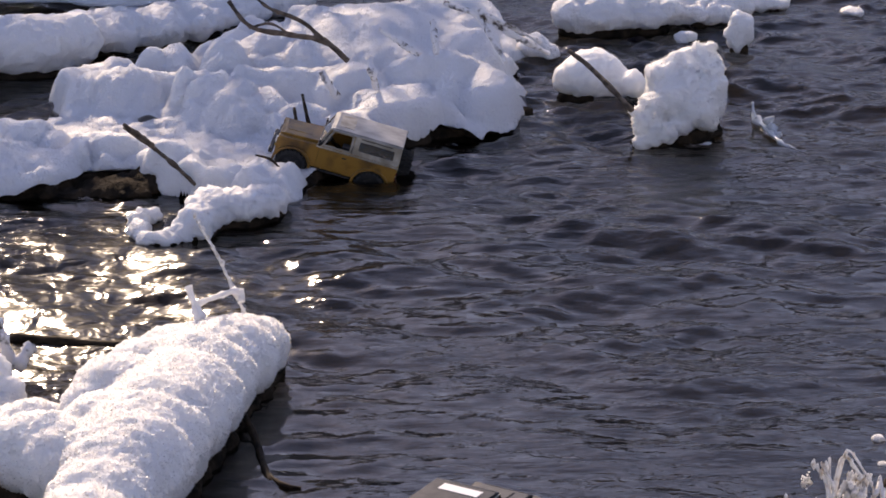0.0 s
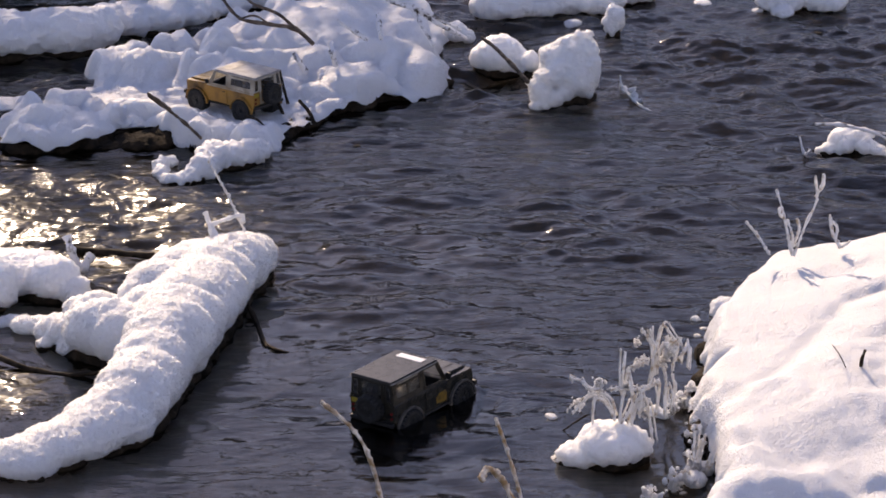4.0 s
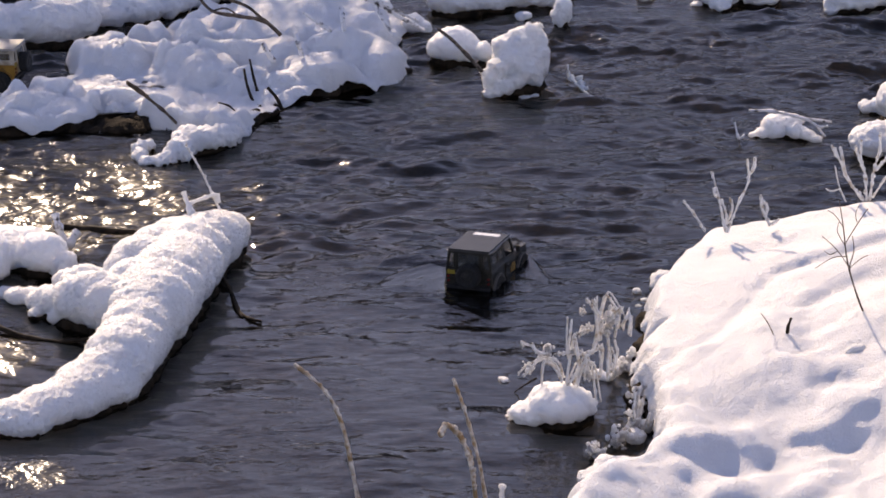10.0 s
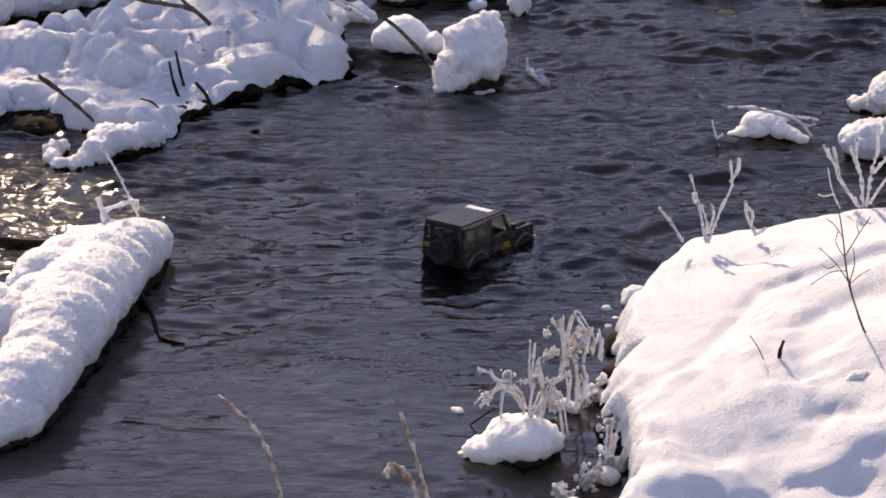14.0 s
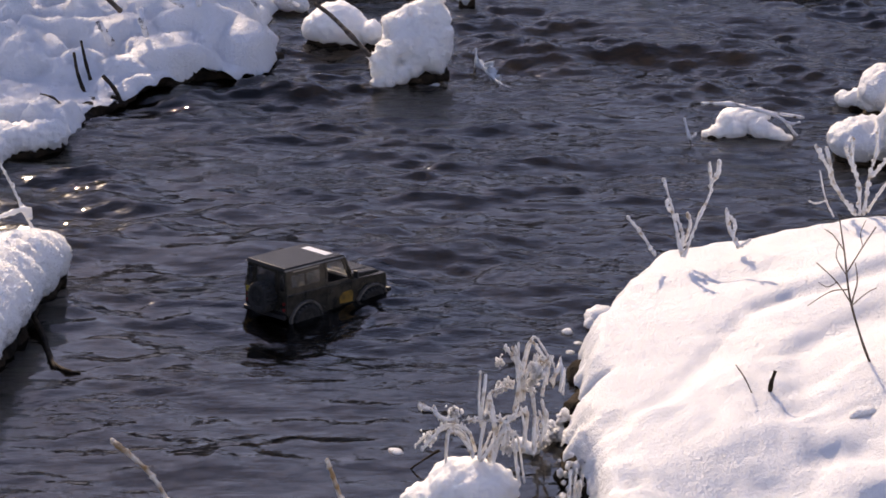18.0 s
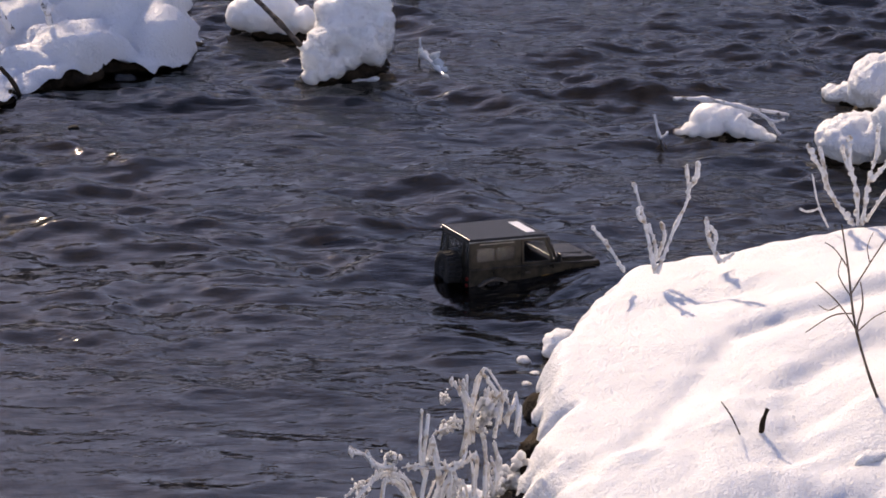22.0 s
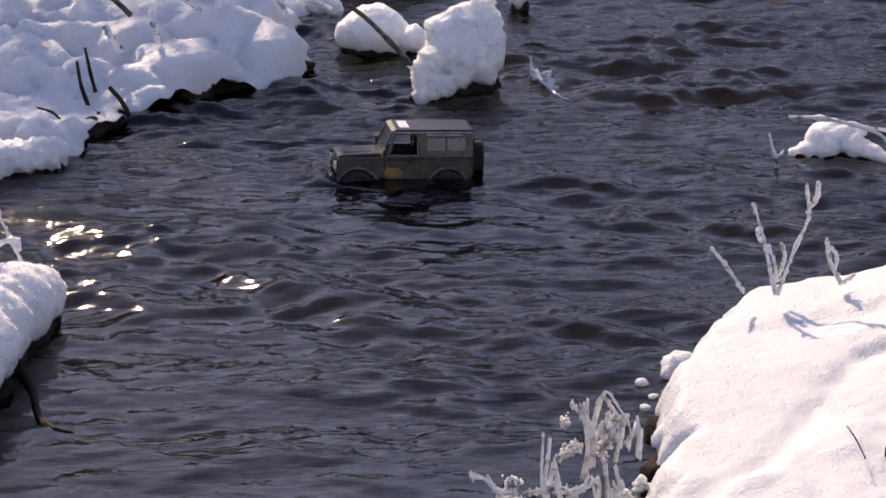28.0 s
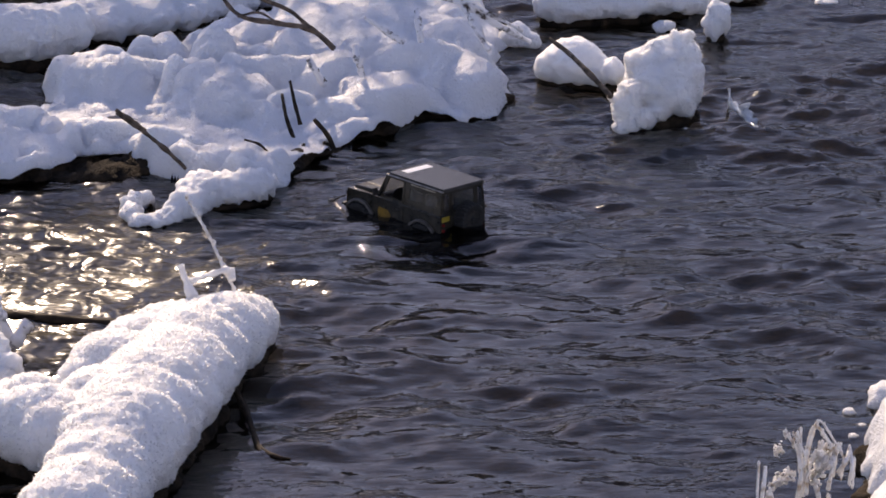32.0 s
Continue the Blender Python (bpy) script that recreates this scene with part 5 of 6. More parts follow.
stem_thing("frosted_branch", [([(-0.287, 11.342, 0.28), (-0.186, 11.318, 0.25), (-0.103, 11.315, 0.2), (0.001, 11.401, 0.12)], 0.012, 0.008), ([(-0.191, 11.318, 0.25), (-0.155, 11.263, 0.2), (-0.116, 11.227, 0.14)], 0.010, 0.008), ([(-0.208, 11.329, 0.27), (-0.119, 11.307, 0.23), (-0.02, 11.376, 0.16)], 0.008, 0.005)], FROST_BARK, "snow-crusted branch hanging over the water", "branch", 0.35)
stem_thing("brown_branch", [([(0.218, 10.858, 0.11), (0.166, 10.928, 0.15), (0.105, 11.016, 0.19), (0.053, 11.057, 0.22)], 0.009, 0.006)], BROWN_ROOT, "bare brown branch sticking out of the snow cap", "branch", 0.15)
stem_thing("frosted_twig", [([(1.184, 10.417, 0.09), (1.256, 10.377, 0.1), (1.34, 10.351, 0.09), (1.413, 10.358, 0.06), (1.457, 10.355, 0.01)], 0.007, 0.005), ([(1.34, 10.351, 0.09), (1.419, 10.371, 0.07), (1.484, 10.406, 0.05)], 0.005, 0.004), ([(1.413, 10.358, 0.06), (1.438, 10.346, 0.05), (1.466, 10.361, 0.05)], 0.004, 0.003)], FROST_BARK, "frosted twig lying across a snowy stone", "twig", 0.35)
stem_thing("thin_twig", [([(1.15, 10.289, -0.02), (1.134, 10.291, 0.03), (1.122, 10.308, 0.08)], 0.005, 0.003), ([(1.136, 10.294, 0.02), (1.151, 10.291, 0.03), (1.157, 10.304, 0.035)], 0.005, 0.003)], FROST_BARK, "thin frosted twig standing in the water", "twig", 0.35)
stem_thing("ice_stick", [([(0.551, 11.136, -0.02), (0.553, 11.08, 0.03), (0.552, 11.108, 0.06)], 0.006, 0.004), ([(0.558, 11.098, 0.02), (0.591, 11.002, 0.01), (0.624, 10.908, 0), (0.679, 10.846, -0.01)], 0.012, 0.004), ([(0.588, 11.03, 0.04), (0.596, 11.017, 0.02), (0.613, 10.972, 0)], 0.013, 0.010)], ICE, "ice-coated twig in the current beside the snow cap", "ice", 0.5)
# stems on the sunlit bank
stem_thing("frosted_weed", [([(0.961, 8.75, 0.19), (0.942, 8.792, 0.28), (0.921, 8.848, 0.36)], 0.008, 0.006), ([(0.935, 8.804, 0.29), (0.924, 8.786, 0.31), (0.924, 8.804, 0.32)], 0.006, 0.005)], FROSTED, "frosted dry weed on the snow bank", "weed", 0.4, "weeds on the bank", 11)
stem_thing("frosted_weed", [([(0.965, 8.75, 0.19), (1.002, 8.798, 0.27), (1.038, 8.848, 0.33), (1.033, 8.857, 0.4)], 0.008, 0.006), ([(1.035, 8.854, 0.34), (1.053, 8.838, 0.38), (1.057, 8.839, 0.41)], 0.007, 0.009)], FROSTED, "frosted dry weed with a seed head", "weed", 0.4, "weeds on the bank", 12)
stem_thing("frosted_weed", [([(0.96, 8.773, 0.19), (0.964, 8.791, 0.24), (0.952, 8.833, 0.27)], 0.007, 0.006), ([(0.968, 8.802, 0.2), (0.984, 8.803, 0.25), (0.98, 8.816, 0.28)], 0.007, 0.006)], FROSTED, "short frosted weed on the snow bank", "weed", 0.4, "weeds on the bank", 13)
stem_thing("frosted_weed", [([(0.898, 8.791, 0.18), (0.868, 8.838, 0.22), (0.833, 8.851, 0.26)], 0.007, 0.006)], FROSTED, "leaning frosted weed on the snow bank", "weed", 0.4, "weeds on the bank", 14)
stem_thing("frosted_weed", [([(1.107, 8.791, 0.2), (1.085, 8.827, 0.24), (1.081, 8.846, 0.28)], 0.008, 0.006), ([(1.093, 8.803, 0.22), (1.099, 8.821, 0.25), (1.088, 8.822, 0.27)], 0.006, 0.006), ([(1.112, 8.802, 0.2), (1.137, 8.82, 0.21)], 0.006, 0.005)], FROSTED, "forked frosted weed on the snow bank", "weed", 0.4, "weeds on the bank", 15)
stem_thing("frosted_shrub", [
    ([(1.438, 9.046, 0.2), (1.391, 9.052, 0.26), (1.358, 9.059, 0.33), (1.328, 9.077, 0.38)], 0.010, 0.007),
    ([(1.373, 9.056, 0.3), (1.365, 9.061, 0.34), (1.359, 9.084, 0.37)], 0.007, 0.006),
    ([(1.447, 9.046, 0.2), (1.441, 9.056, 0.28), (1.424, 9.063, 0.34), (1.426, 9.084, 0.4)], 0.010, 0.006),
    ([(1.428, 9.061, 0.32), (1.414, 9.096, 0.35), (1.409, 9.086, 0.37)], 0.007, 0.005),
    ([(1.457, 9.046, 0.2), (1.469, 9.06, 0.3), (1.489, 9.082, 0.36), (1.487, 9.077, 0.42)], 0.010, 0.006),
    ([(1.473, 9.06, 0.3), (1.51, 9.067, 0.34), (1.542, 9.078, 0.4)], 0.009, 0.006),
    ([(1.471, 9.077, 0.2), (1.511, 9.059, 0.28), (1.547, 9.066, 0.32)], 0.008, 0.006)], FROSTED, "frosted leafless shrub on the stream bank", "shrub", 0.45, "", 16)
stem_thing("frosted_weed", [([(1.378, 9.032, 0.2), (1.355, 9.043, 0.25), (1.339, 9.045, 0.32)], 0.004, 0.003), ([(1.36, 9.048, 0.24), (1.329, 9.023, 0.24), (1.309, 9.017, 0.25)], 0.004, 0.003)], FROSTED, "thin frosted weed beside the shrub", "weed", 0.4, "weeds on the bank", 17)
stem_thing("dry_stem", [([(1.301, 7.8, 0.24), (1.271, 7.807, 0.31), (1.237, 7.805, 0.42), (1.224, 7.834, 0.52), (1.211, 7.858, 0.6)], 0.0036, 0.0014),
    ([(1.244, 7.81, 0.4), (1.209, 7.823, 0.45), (1.16, 7.81, 0.5)], 0.0018, 0.0012), ([(1.228, 7.819, 0.47), (1.265, 7.833, 0.53), (1.296, 7.853, 0.57)], 0.0018, 0.0012), ([(1.232, 7.801, 0.44), (1.191, 7.789, 0.44), (1.136, 7.752, 0.42)], 0.0015, 0.001),
    ([(1.224, 7.834, 0.52), (1.201, 7.853, 0.55), (1.178, 7.837, 0.57)], 0.0015, 0.001), ([(1.257, 7.797, 0.35), (1.248, 7.838, 0.39), (1.264, 7.881, 0.43), (1.26, 7.898, 0.47)], 0.0024, 0.0012), ([(1.209, 7.823, 0.45), (1.188, 7.819, 0.44), (1.168, 7.822, 0.45)], 0.0012, 0.0008), ([(1.228, 7.819, 0.47), (1.209, 7.848, 0.5), (1.214, 7.857, 0.53)], 0.0014, 0.0009), ([(1.265, 7.833, 0.53), (1.259, 7.837, 0.56), (1.274, 7.866, 0.58)], 0.0012, 0.0008), ([(1.244, 7.81, 0.4), (1.277, 7.832, 0.42), (1.302, 7.841, 0.43)], 0.0014, 0.0009)], BROWN_ROOT, "thin dry stem standing in the bank snow", "stem", 0.15, "", 18)
stem_thing("dark_stub", [([(1.062, 7.79, 0.17), (1.066, 7.78, 0.225), (1.074, 7.78, 0.255)], 0.006, 0.0045)], BARK, "small dark stub poking through the snow", "stub", 0.3, "", 19)
stem_thing("dry_stem", [([(1.033, 7.78, 0.18), (1.010, 7.79, 0.23), (0.985, 7.78, 0.27)], 0.0020, 0.0012)], BROWN_ROOT, "thin dry stem in the snow", "stem", 0.2, "", 20)
stem_thing("bare_root", [([(1.335, 7.86, 0.268), (1.300, 7.85, 0.250), (1.270, 7.82, 0.226), (1.235, 7.80, 0.204), (1.205, 7.79, 0.186)], 0.012, 0.004), ([(1.345, 7.80, 0.272), (1.305, 7.74, 0.232), (1.280, 7.70, 0.212), (1.262, 7.69, 0.196)], 0.016, 0.006), ([(1.270, 7.82, 0.226), (1.250, 7.77, 0.205), (1.225, 7.75, 0.190)], 0.007, 0.003), ([(1.235, 7.80, 0.204), (1.215, 7.82, 0.200), (1.195, 7.815, 0.194)], 0.005, 0.003)], BROWN_ROOT, "brown roots laid bare in a hollow of the bank", "root", 0.45, "", 21)
# reeds in front
stem_thing("reed", [([(-0.178, 6.882, -0.02), (-0.204, 6.939, 0.1), (-0.235, 6.973, 0.24), (-0.281, 7.022, 0.32), (-0.363, 7.064, 0.38)], 0.0055, 0.005)], REED, "single dry reed with rime on its stalk", "reed", 0.3, "reeds", 22)
stem_thing("reed", [([(0.169, 6.886, -0.02), (0.141, 6.933, 0.14), (0.105, 6.963, 0.27), (0.071, 6.98, 0.37)], 0.005, 0.004)], REED, "upright reed coated with rime", "reed", 0.35, "reeds", 23)
stem_thing("reed", [([(0.133, 6.886, -0.02), (0.124, 6.916, 0.11), (0.106, 6.945, 0.18), (0.079, 6.962, 0.225), (0.048, 6.973, 0.24), (0.035, 6.957, 0.22)], 0.005, 0.008)], REED, "reed with a bent frosted head", "reed", 0.35, "reeds", 24)
stem_thing("reed", [([(-0.238, 6.858, -0.03), (-0.231, 6.879, 0.01), (-0.227, 6.887, 0.04)], 0.008, 0.010)], FROST, "short frosted reed stump", "reed", 0.4, "reeds", 25)
stem_thing("reed", [([(0.195, 6.978, -0.03), (0.204, 6.999, 0), (0.206, 7.03, 0.04)], 0.006, 0.009)], FROST, "short frosted reed stump", "reed", 0.5, "reeds", 26)
# sticks in the water
stem_thing("sunken_branch", [([(-0.69, 8.873, 0.05), (-0.633, 8.736, 0.01), (-0.589, 8.511, 0.005), (-0.573, 8.484, -0.01)], 0.008, 0.006), ([(-0.59, 8.524, 0), (-0.553, 8.457, 0.004), (-0.516, 8.447, 0)], 0.006, 0.004)], BARK, "dark wet branch half under water", "branch", 0.25, "", 27)
stem_thing("sunken_branch", [([(-1.23, 9.363, 0), (-1.089, 9.32, 0.002), (-0.951, 9.301, -0.002), (-0.862, 9.294, -0.01)], 0.016, 0.012)], BARK, "dark wet branch lying in the shallows", "branch", 0.15, "", 28)
stem_thing("sunken_branch", [([(-1.381, 8.401, 0.02), (-1.264, 8.311, 0.005), (-1.135, 8.266, 0), (-1.025, 8.243, 0.02)], 0.009, 0.006)], BARK, "thin dark branch at the waterline", "branch", 0.2, "", 29)
stem_thing("frosted_stump", [([(-1.189, 9.114, 0.02), (-1.207, 9.104, 0.08), (-1.223, 9.124, 0.13)], 0.016, 0.012), ([(-1.184, 9.102, 0.02), (-1.163, 9.121, 0.05), (-1.153, 9.139, 0.06)], 0.018, 0.014)], FROST_BARK, "snow-crusted stump at the water edge", "stump", 0.35, "", 30)


def blade(tuft, pts, seed, thick=0.0042):
    """A bent blade thick with rime, and a thinner neighbour beside it."""
    rng = random.Random(seed)
    for k in range(2):
        off = Vector((0, 0, 0)) if k == 0 else Vector((rng.uniform(-0.022, 0.022), rng.uniform(-0.03, 0.03), rng.uniform(-0.02, 0.008)))
        line = [Vector(p) + off * (0.3 + 0.7 * i / len(pts)) + Vector((0, rng.uniform(-0.02, 0.02), 0)) for i, p in enumerate(pts)]
        r = thick * (1.0 if k == 0 else 0.7)
        bm = bmesh.new()
        tube(bm, line, r, r * rng.uniform(0.6, 0.9), 7, 0.16, rng)
        run = curve(line)
        for _ in range(4 * len(pts)):
            p = rng.choice(run)
            q = rng.uniform(0.5, 1.0) * r
            lump(bm, p.x + rng.uniform(-0.5, 0.5) * r, p.y, p.z + rng.uniform(-0.4, 0.8) * r, q, q, q * rng.uniform(1.5, 3.5), 0, 1)
        part("blade", bm, FROSTED, tuft, "", True)


def rime_clump(tuft, x, y, z, r, seed):
    """A feathery lump of hoar frost caught between the blades."""
    rng = random.Random(seed)
    bm = bmesh.new()
    for _ in range(50):
        d = Vector((rng.gauss(0, 0.38), rng.gauss(0, 0.38), rng.gauss(0, 0.45))) * r
        q = r * rng.uniform(0.12, 0.28)
        lump(bm, x + d.x, y + d.y, z + d.z, q, q, q * rng.uniform(0.7, 1.6), rng.uniform(0, 180), 1)
    part("rime", bm, FROST, tuft, "feathery white hoar frost", True)


tussock_grass = tagged(new("frosted_grass"), "tuft of bent frosted grass on a snowy tussock", "grass")
blade(tussock_grass, [(0.417, 7.64, 0.174), (0.412, 7.64, 0.221), (0.416, 7.64, 0.268), (0.42, 7.64, 0.305)], 300)
blade(tussock_grass, [(0.44, 7.64, 0.103), (0.442, 7.64, 0.174), (0.438, 7.64, 0.209), (0.432, 7.64, 0.25)], 301)
blade(tussock_grass, [(0.401, 7.64, 0.115), (0.384, 7.64, 0.168), (0.357, 7.64, 0.183), (0.329, 7.64, 0.183), (0.308, 7.64, 0.163), (0.283, 7.64, 0.136)], 302)
blade(tussock_grass, [(0.393, 7.64, 0.115), (0.374, 7.64, 0.151), (0.346, 7.64, 0.174), (0.338, 7.64, 0.151), (0.336, 7.64, 0.104), (0.334, 7.64, 0.05)], 303)
blade(tussock_grass, [(0.362, 7.64, 0.198), (0.324, 7.64, 0.204), (0.307, 7.64, 0.215), (0.277, 7.64, 0.227)], 304)
blade(tussock_grass, [(0.407, 7.64, 0.109), (0.412, 7.64, 0.15), (0.422, 7.64, 0.221), (0.427, 7.64, 0.256)], 305)
blade(tussock_grass, [(0.44, 7.64, 0.103), (0.455, 7.64, 0.162), (0.477, 7.64, 0.168), (0.486, 7.64, 0.127), (0.496, 7.64, 0.05)], 306)
blade(tussock_grass, [(0.45, 7.64, 0.15), (0.471, 7.64, 0.197), (0.493, 7.64, 0.203), (0.509, 7.64, 0.22)], 307)
blade(tussock_grass, [(0.505, 7.64, 0.126), (0.513, 7.64, 0.179), (0.51, 7.64, 0.223)], 308)
blade(tussock_grass, [(0.527, 7.64, 0.126), (0.526, 7.64, 0.179), (0.528, 7.64, 0.209)], 309)
blade(tussock_grass, [(0.461, 7.64, 0.127), (0.472, 7.64, 0.18), (0.455, 7.64, 0.197), (0.384, 7.64, 0.198)], 310)
blade(tussock_grass, [(0.38, 7.64, 0.044), (0.412, 7.64, 0.103), (0.439, 7.64, 0.15)], 311)
blade(tussock_grass, [(0.549, 7.64, 0.15), (0.556, 7.64, 0.197), (0.553, 7.64, 0.22)], 312)
blade(tussock_grass, [(0.429, 7.64, 0.091), (0.439, 7.64, 0.139), (0.472, 7.64, 0.15)], 313)
rime_clump(tussock_grass, 0.354, 7.64, 0.215, 0.018, 0)
rime_clump(tussock_grass, 0.422, 7.64, 0.203, 0.014, 1)
rime_clump(tussock_grass, 0.297, 7.64, 0.151, 0.016, 2)
rime_clump(tussock_grass, 0.472, 7.64, 0.127, 0.016, 3)
leaning_grass = tagged(new("frosted_grass"), "tuft of frosted grass leaning over the water", "grass")
blade(leaning_grass, [(0.499, 7.92, 0.11), (0.509, 7.92, 0.183), (0.499, 7.92, 0.231), (0.476, 7.92, 0.258)], 340)
blade(leaning_grass, [(0.509, 7.92, 0.177), (0.503, 7.92, 0.231), (0.501, 7.92, 0.267)], 341)
blade(leaning_grass, [(0.514, 7.92, 0.195), (0.525, 7.92, 0.249), (0.535, 7.92, 0.282), (0.558, 7.92, 0.249), (0.576, 7.92, 0.213), (0.574, 7.92, 0.164)], 342)
blade(leaning_grass, [(0.544, 7.92, 0.128), (0.537, 7.92, 0.171), (0.553, 7.92, 0.219), (0.564, 7.92, 0.231)], 343)
blade(leaning_grass, [(0.563, 7.92, 0.146), (0.568, 7.92, 0.189), (0.581, 7.92, 0.231)], 344)
blade(leaning_grass, [(0.582, 7.92, 0.176), (0.593, 7.92, 0.207), (0.605, 7.92, 0.216), (0.607, 7.92, 0.195), (0.603, 7.92, 0.158)], 345)
blade(leaning_grass, [(0.543, 7.92, 0.146), (0.547, 7.92, 0.098), (0.557, 7.92, 0.043)], 346)
blade(leaning_grass, [(0.563, 7.92, 0.134), (0.57, 7.92, 0.092), (0.562, 7.92, 0.061)], 347)
blade(leaning_grass, [(0.5, 7.92, 0.171), (0.475, 7.92, 0.171), (0.453, 7.92, 0.147)], 348)
blade(leaning_grass, [(0.521, 7.92, 0.134), (0.523, 7.92, 0.183), (0.542, 7.92, 0.219), (0.55, 7.92, 0.237)], 349)
rime_clump(leaning_grass, 0.551, 7.92, 0.201, 0.026, 10)
rime_clump(leaning_grass, 0.472, 7.92, 0.165, 0.016, 11)
rime_clump(leaning_grass, 0.464, 7.92, 0.224, 0.012, 12)
rime_clump(leaning_grass, 0.565, 7.92, 0.03, 0.024, 13)
rime_clump(leaning_grass, 0.537, 7.92, 0.171, 0.018, 14)
bank_grass = tagged(new("frosted_grass"), "small frosted grass at the foot of the bank", "grass")
blade(bank_grass, [(0.602, 7.49, 0.0), (0.598, 7.50, 0.06), (0.60, 7.506, 0.12)], 380)
blade(bank_grass, [(0.614, 7.53, 0.02), (0.618, 7.52, 0.07), (0.621, 7.511, 0.11)], 381)
blade(bank_grass, [(0.60, 7.47, 0.0), (0.575, 7.44, 0.05), (0.555, 7.415, 0.04)], 382)
blade(bank_grass, [(0.62, 7.50, 0.0), (0.635, 7.48, 0.05), (0.64, 7.471, 0.08)], 383)
for k, (x, y, z, r) in enumerate([(0.625, 8.02, 0.030, 0.040), (0.585, 8.00, 0.010, 0.026), (0.628, 7.73, 0.035, 0.036), (0.615, 7.67, 0.010, 0.030), (0.600, 7.50, 0.025, 0.034), (0.548, 7.41, 0.015, 0.036), (0.480, 7.33, 0.010, 0.034)]):
    clump = tagged(new("frost_clump"), "lacy clump of hoar frost at the foot of the bank", "frost", "frost clumps by the bank")
    rime_clump(clump, x, y, z, r, 500 + k)


stem_thing("snowy_seed_twig", [([(0.327, 7.825, 0.05), (0.294, 7.82, 0.03), (0.262, 7.835, 0)], 0.003, 0.002)], BARK, "thin twig at the tussock", "twig", 0.2, "", 33)


def snow_lump(name, spots, label, seed, mat=None):
    bm = bmesh.new()
    for s in spots:
        lump(bm, *s)
    me = melted(name, bm, 0.007, 2, 0.006, 0.03, 0.004, 0.012, seed)
    me.materials.append(mat or SNOW)
    return tagged(new(name, me), label, "snow", "loose snow lumps")


snow_lump("snow_lump", [(0.518, 7.957, 0.008, 0.026, 0.026, 0.018), (0.543, 7.936, 0.005, 0.021, 0.021, 0.015)], "snow lump at the foot of the grass", 13.0)
snow_lump("snow_lump", [(0.234, 7.927, 0.001, 0.019, 0.019, 0.011), (0.221, 7.942, 0, 0.01, 0.01, 0.01)], "small snow lump on the water", 1.0)
snow_lump("snow_lump", [(0.382, 10.913, -0.005, 0.031, 0.031, 0.005), (0.421, 10.92, -0.003, 0.018, 0.018, 0.007)], "thin ice and snow scrap at the waterline", 2.0)
snow_lump("snow_lump", [(0.599, 7.443, 0.015, 0.033, 0.033, 0.025), (0.636, 7.526, 0.013, 0.026, 0.026, 0.023), (0.568, 7.484, 0.003, 0.016, 0.016, 0.013)], "snow lumps at the foot of the bank", 3.0)
snow_lump("snow_lump", [(0.768, 8.788, 0.018, 0.045, 0.045, 0.028), (0.744, 8.761, 0.008, 0.026, 0.026, 0.018)], "icy knob at the edge of the bank", 5.0)
for k, s in enumerate([(0.679, 8.723, 0, 0.017, 0.017, 0.01), (0.696, 8.648, -0.002, 0.015, 0.015, 0.008), (0.674, 8.586, -0.002, 0.016, 0.016, 0.008), (0.92, 12.299, 0.006, 0.04, 0.04, 0.016), (1.126, 12.202, 0.002, 0.03, 0.03, 0.012)]):
    snow_lump("snow_lump", [s], "small snow crumb at the water edge", 6.0 + k)
snow_lump("snow_lump", [(1.245, 7.615, 0.205, 0.026, 0.026, 0.032), (1.262, 7.615, 0.218, 0.020, 0.022, 0.018), (1.228, 7.61, 0.212, 0.014, 0.018, 0.014)], "small upright snow knob on the bank", 21.0)
snow_lump("snow_lump", [(0.637, 8.011, 0.012, 0.038, 0.038, 0.022), (0.597, 8.064, 0.006, 0.024, 0.024, 0.016)], "snow lumps at the edge of the bank", 7.0)
snow_lump("snow_lump", [(-1.654, 10.973, 0, 0.091, 0.091, 0.01), (-1.745, 11.011, 0.001, 0.087, 0.087, 0.011), (-1.58, 10.998, 0.004, 0.035, 0.035, 0.014)], "flat snow shelf at the water edge", 8.0)
snow_lump("snow_lump", [(-1.416, 11.715, 0.008, 0.037, 0.037, 0.018), (-1.368, 11.691, 0.005, 0.023, 0.023, 0.015)], "small snow lump below the bank", 9.0)
snow_lump("snow_lump", [(-1.157, 11.944, 0.003, 0.042, 0.042, 0.013), (-1.14, 12.037, 0.007, 0.028, 0.028, 0.017)], "small snow lump in the side channel", 10.0)
snow_lump("snow_lump", [(-0.038, 11.805, 0.032, 0.048, 0.048, 0.042), (0.009, 11.784, 0.019, 0.029, 0.029, 0.029), (-0.082, 11.825, 0.012, 0.033, 0.033, 0.022)], "snow lump under the frosted branch", 11.0)


def stone(name, x, y, z, rx, ry, rz, seed):
    bm = bmesh.new()
    lump(bm, x, y, z, rx, ry, rz, seed * 40, 3)
    rng = random.Random(seed)
    off = Vector((seed, seed * 2, 0))
    for v in bm.verts:
        v.co += (v.co - Vector((x, y, z))) * 0.7 * noise.noise(v.co * 18 + off)
    return tagged(mesh_object(name, bm, STONE, None, "", True), "dark wet stone at the waterline", "stone", "stones in the stream")


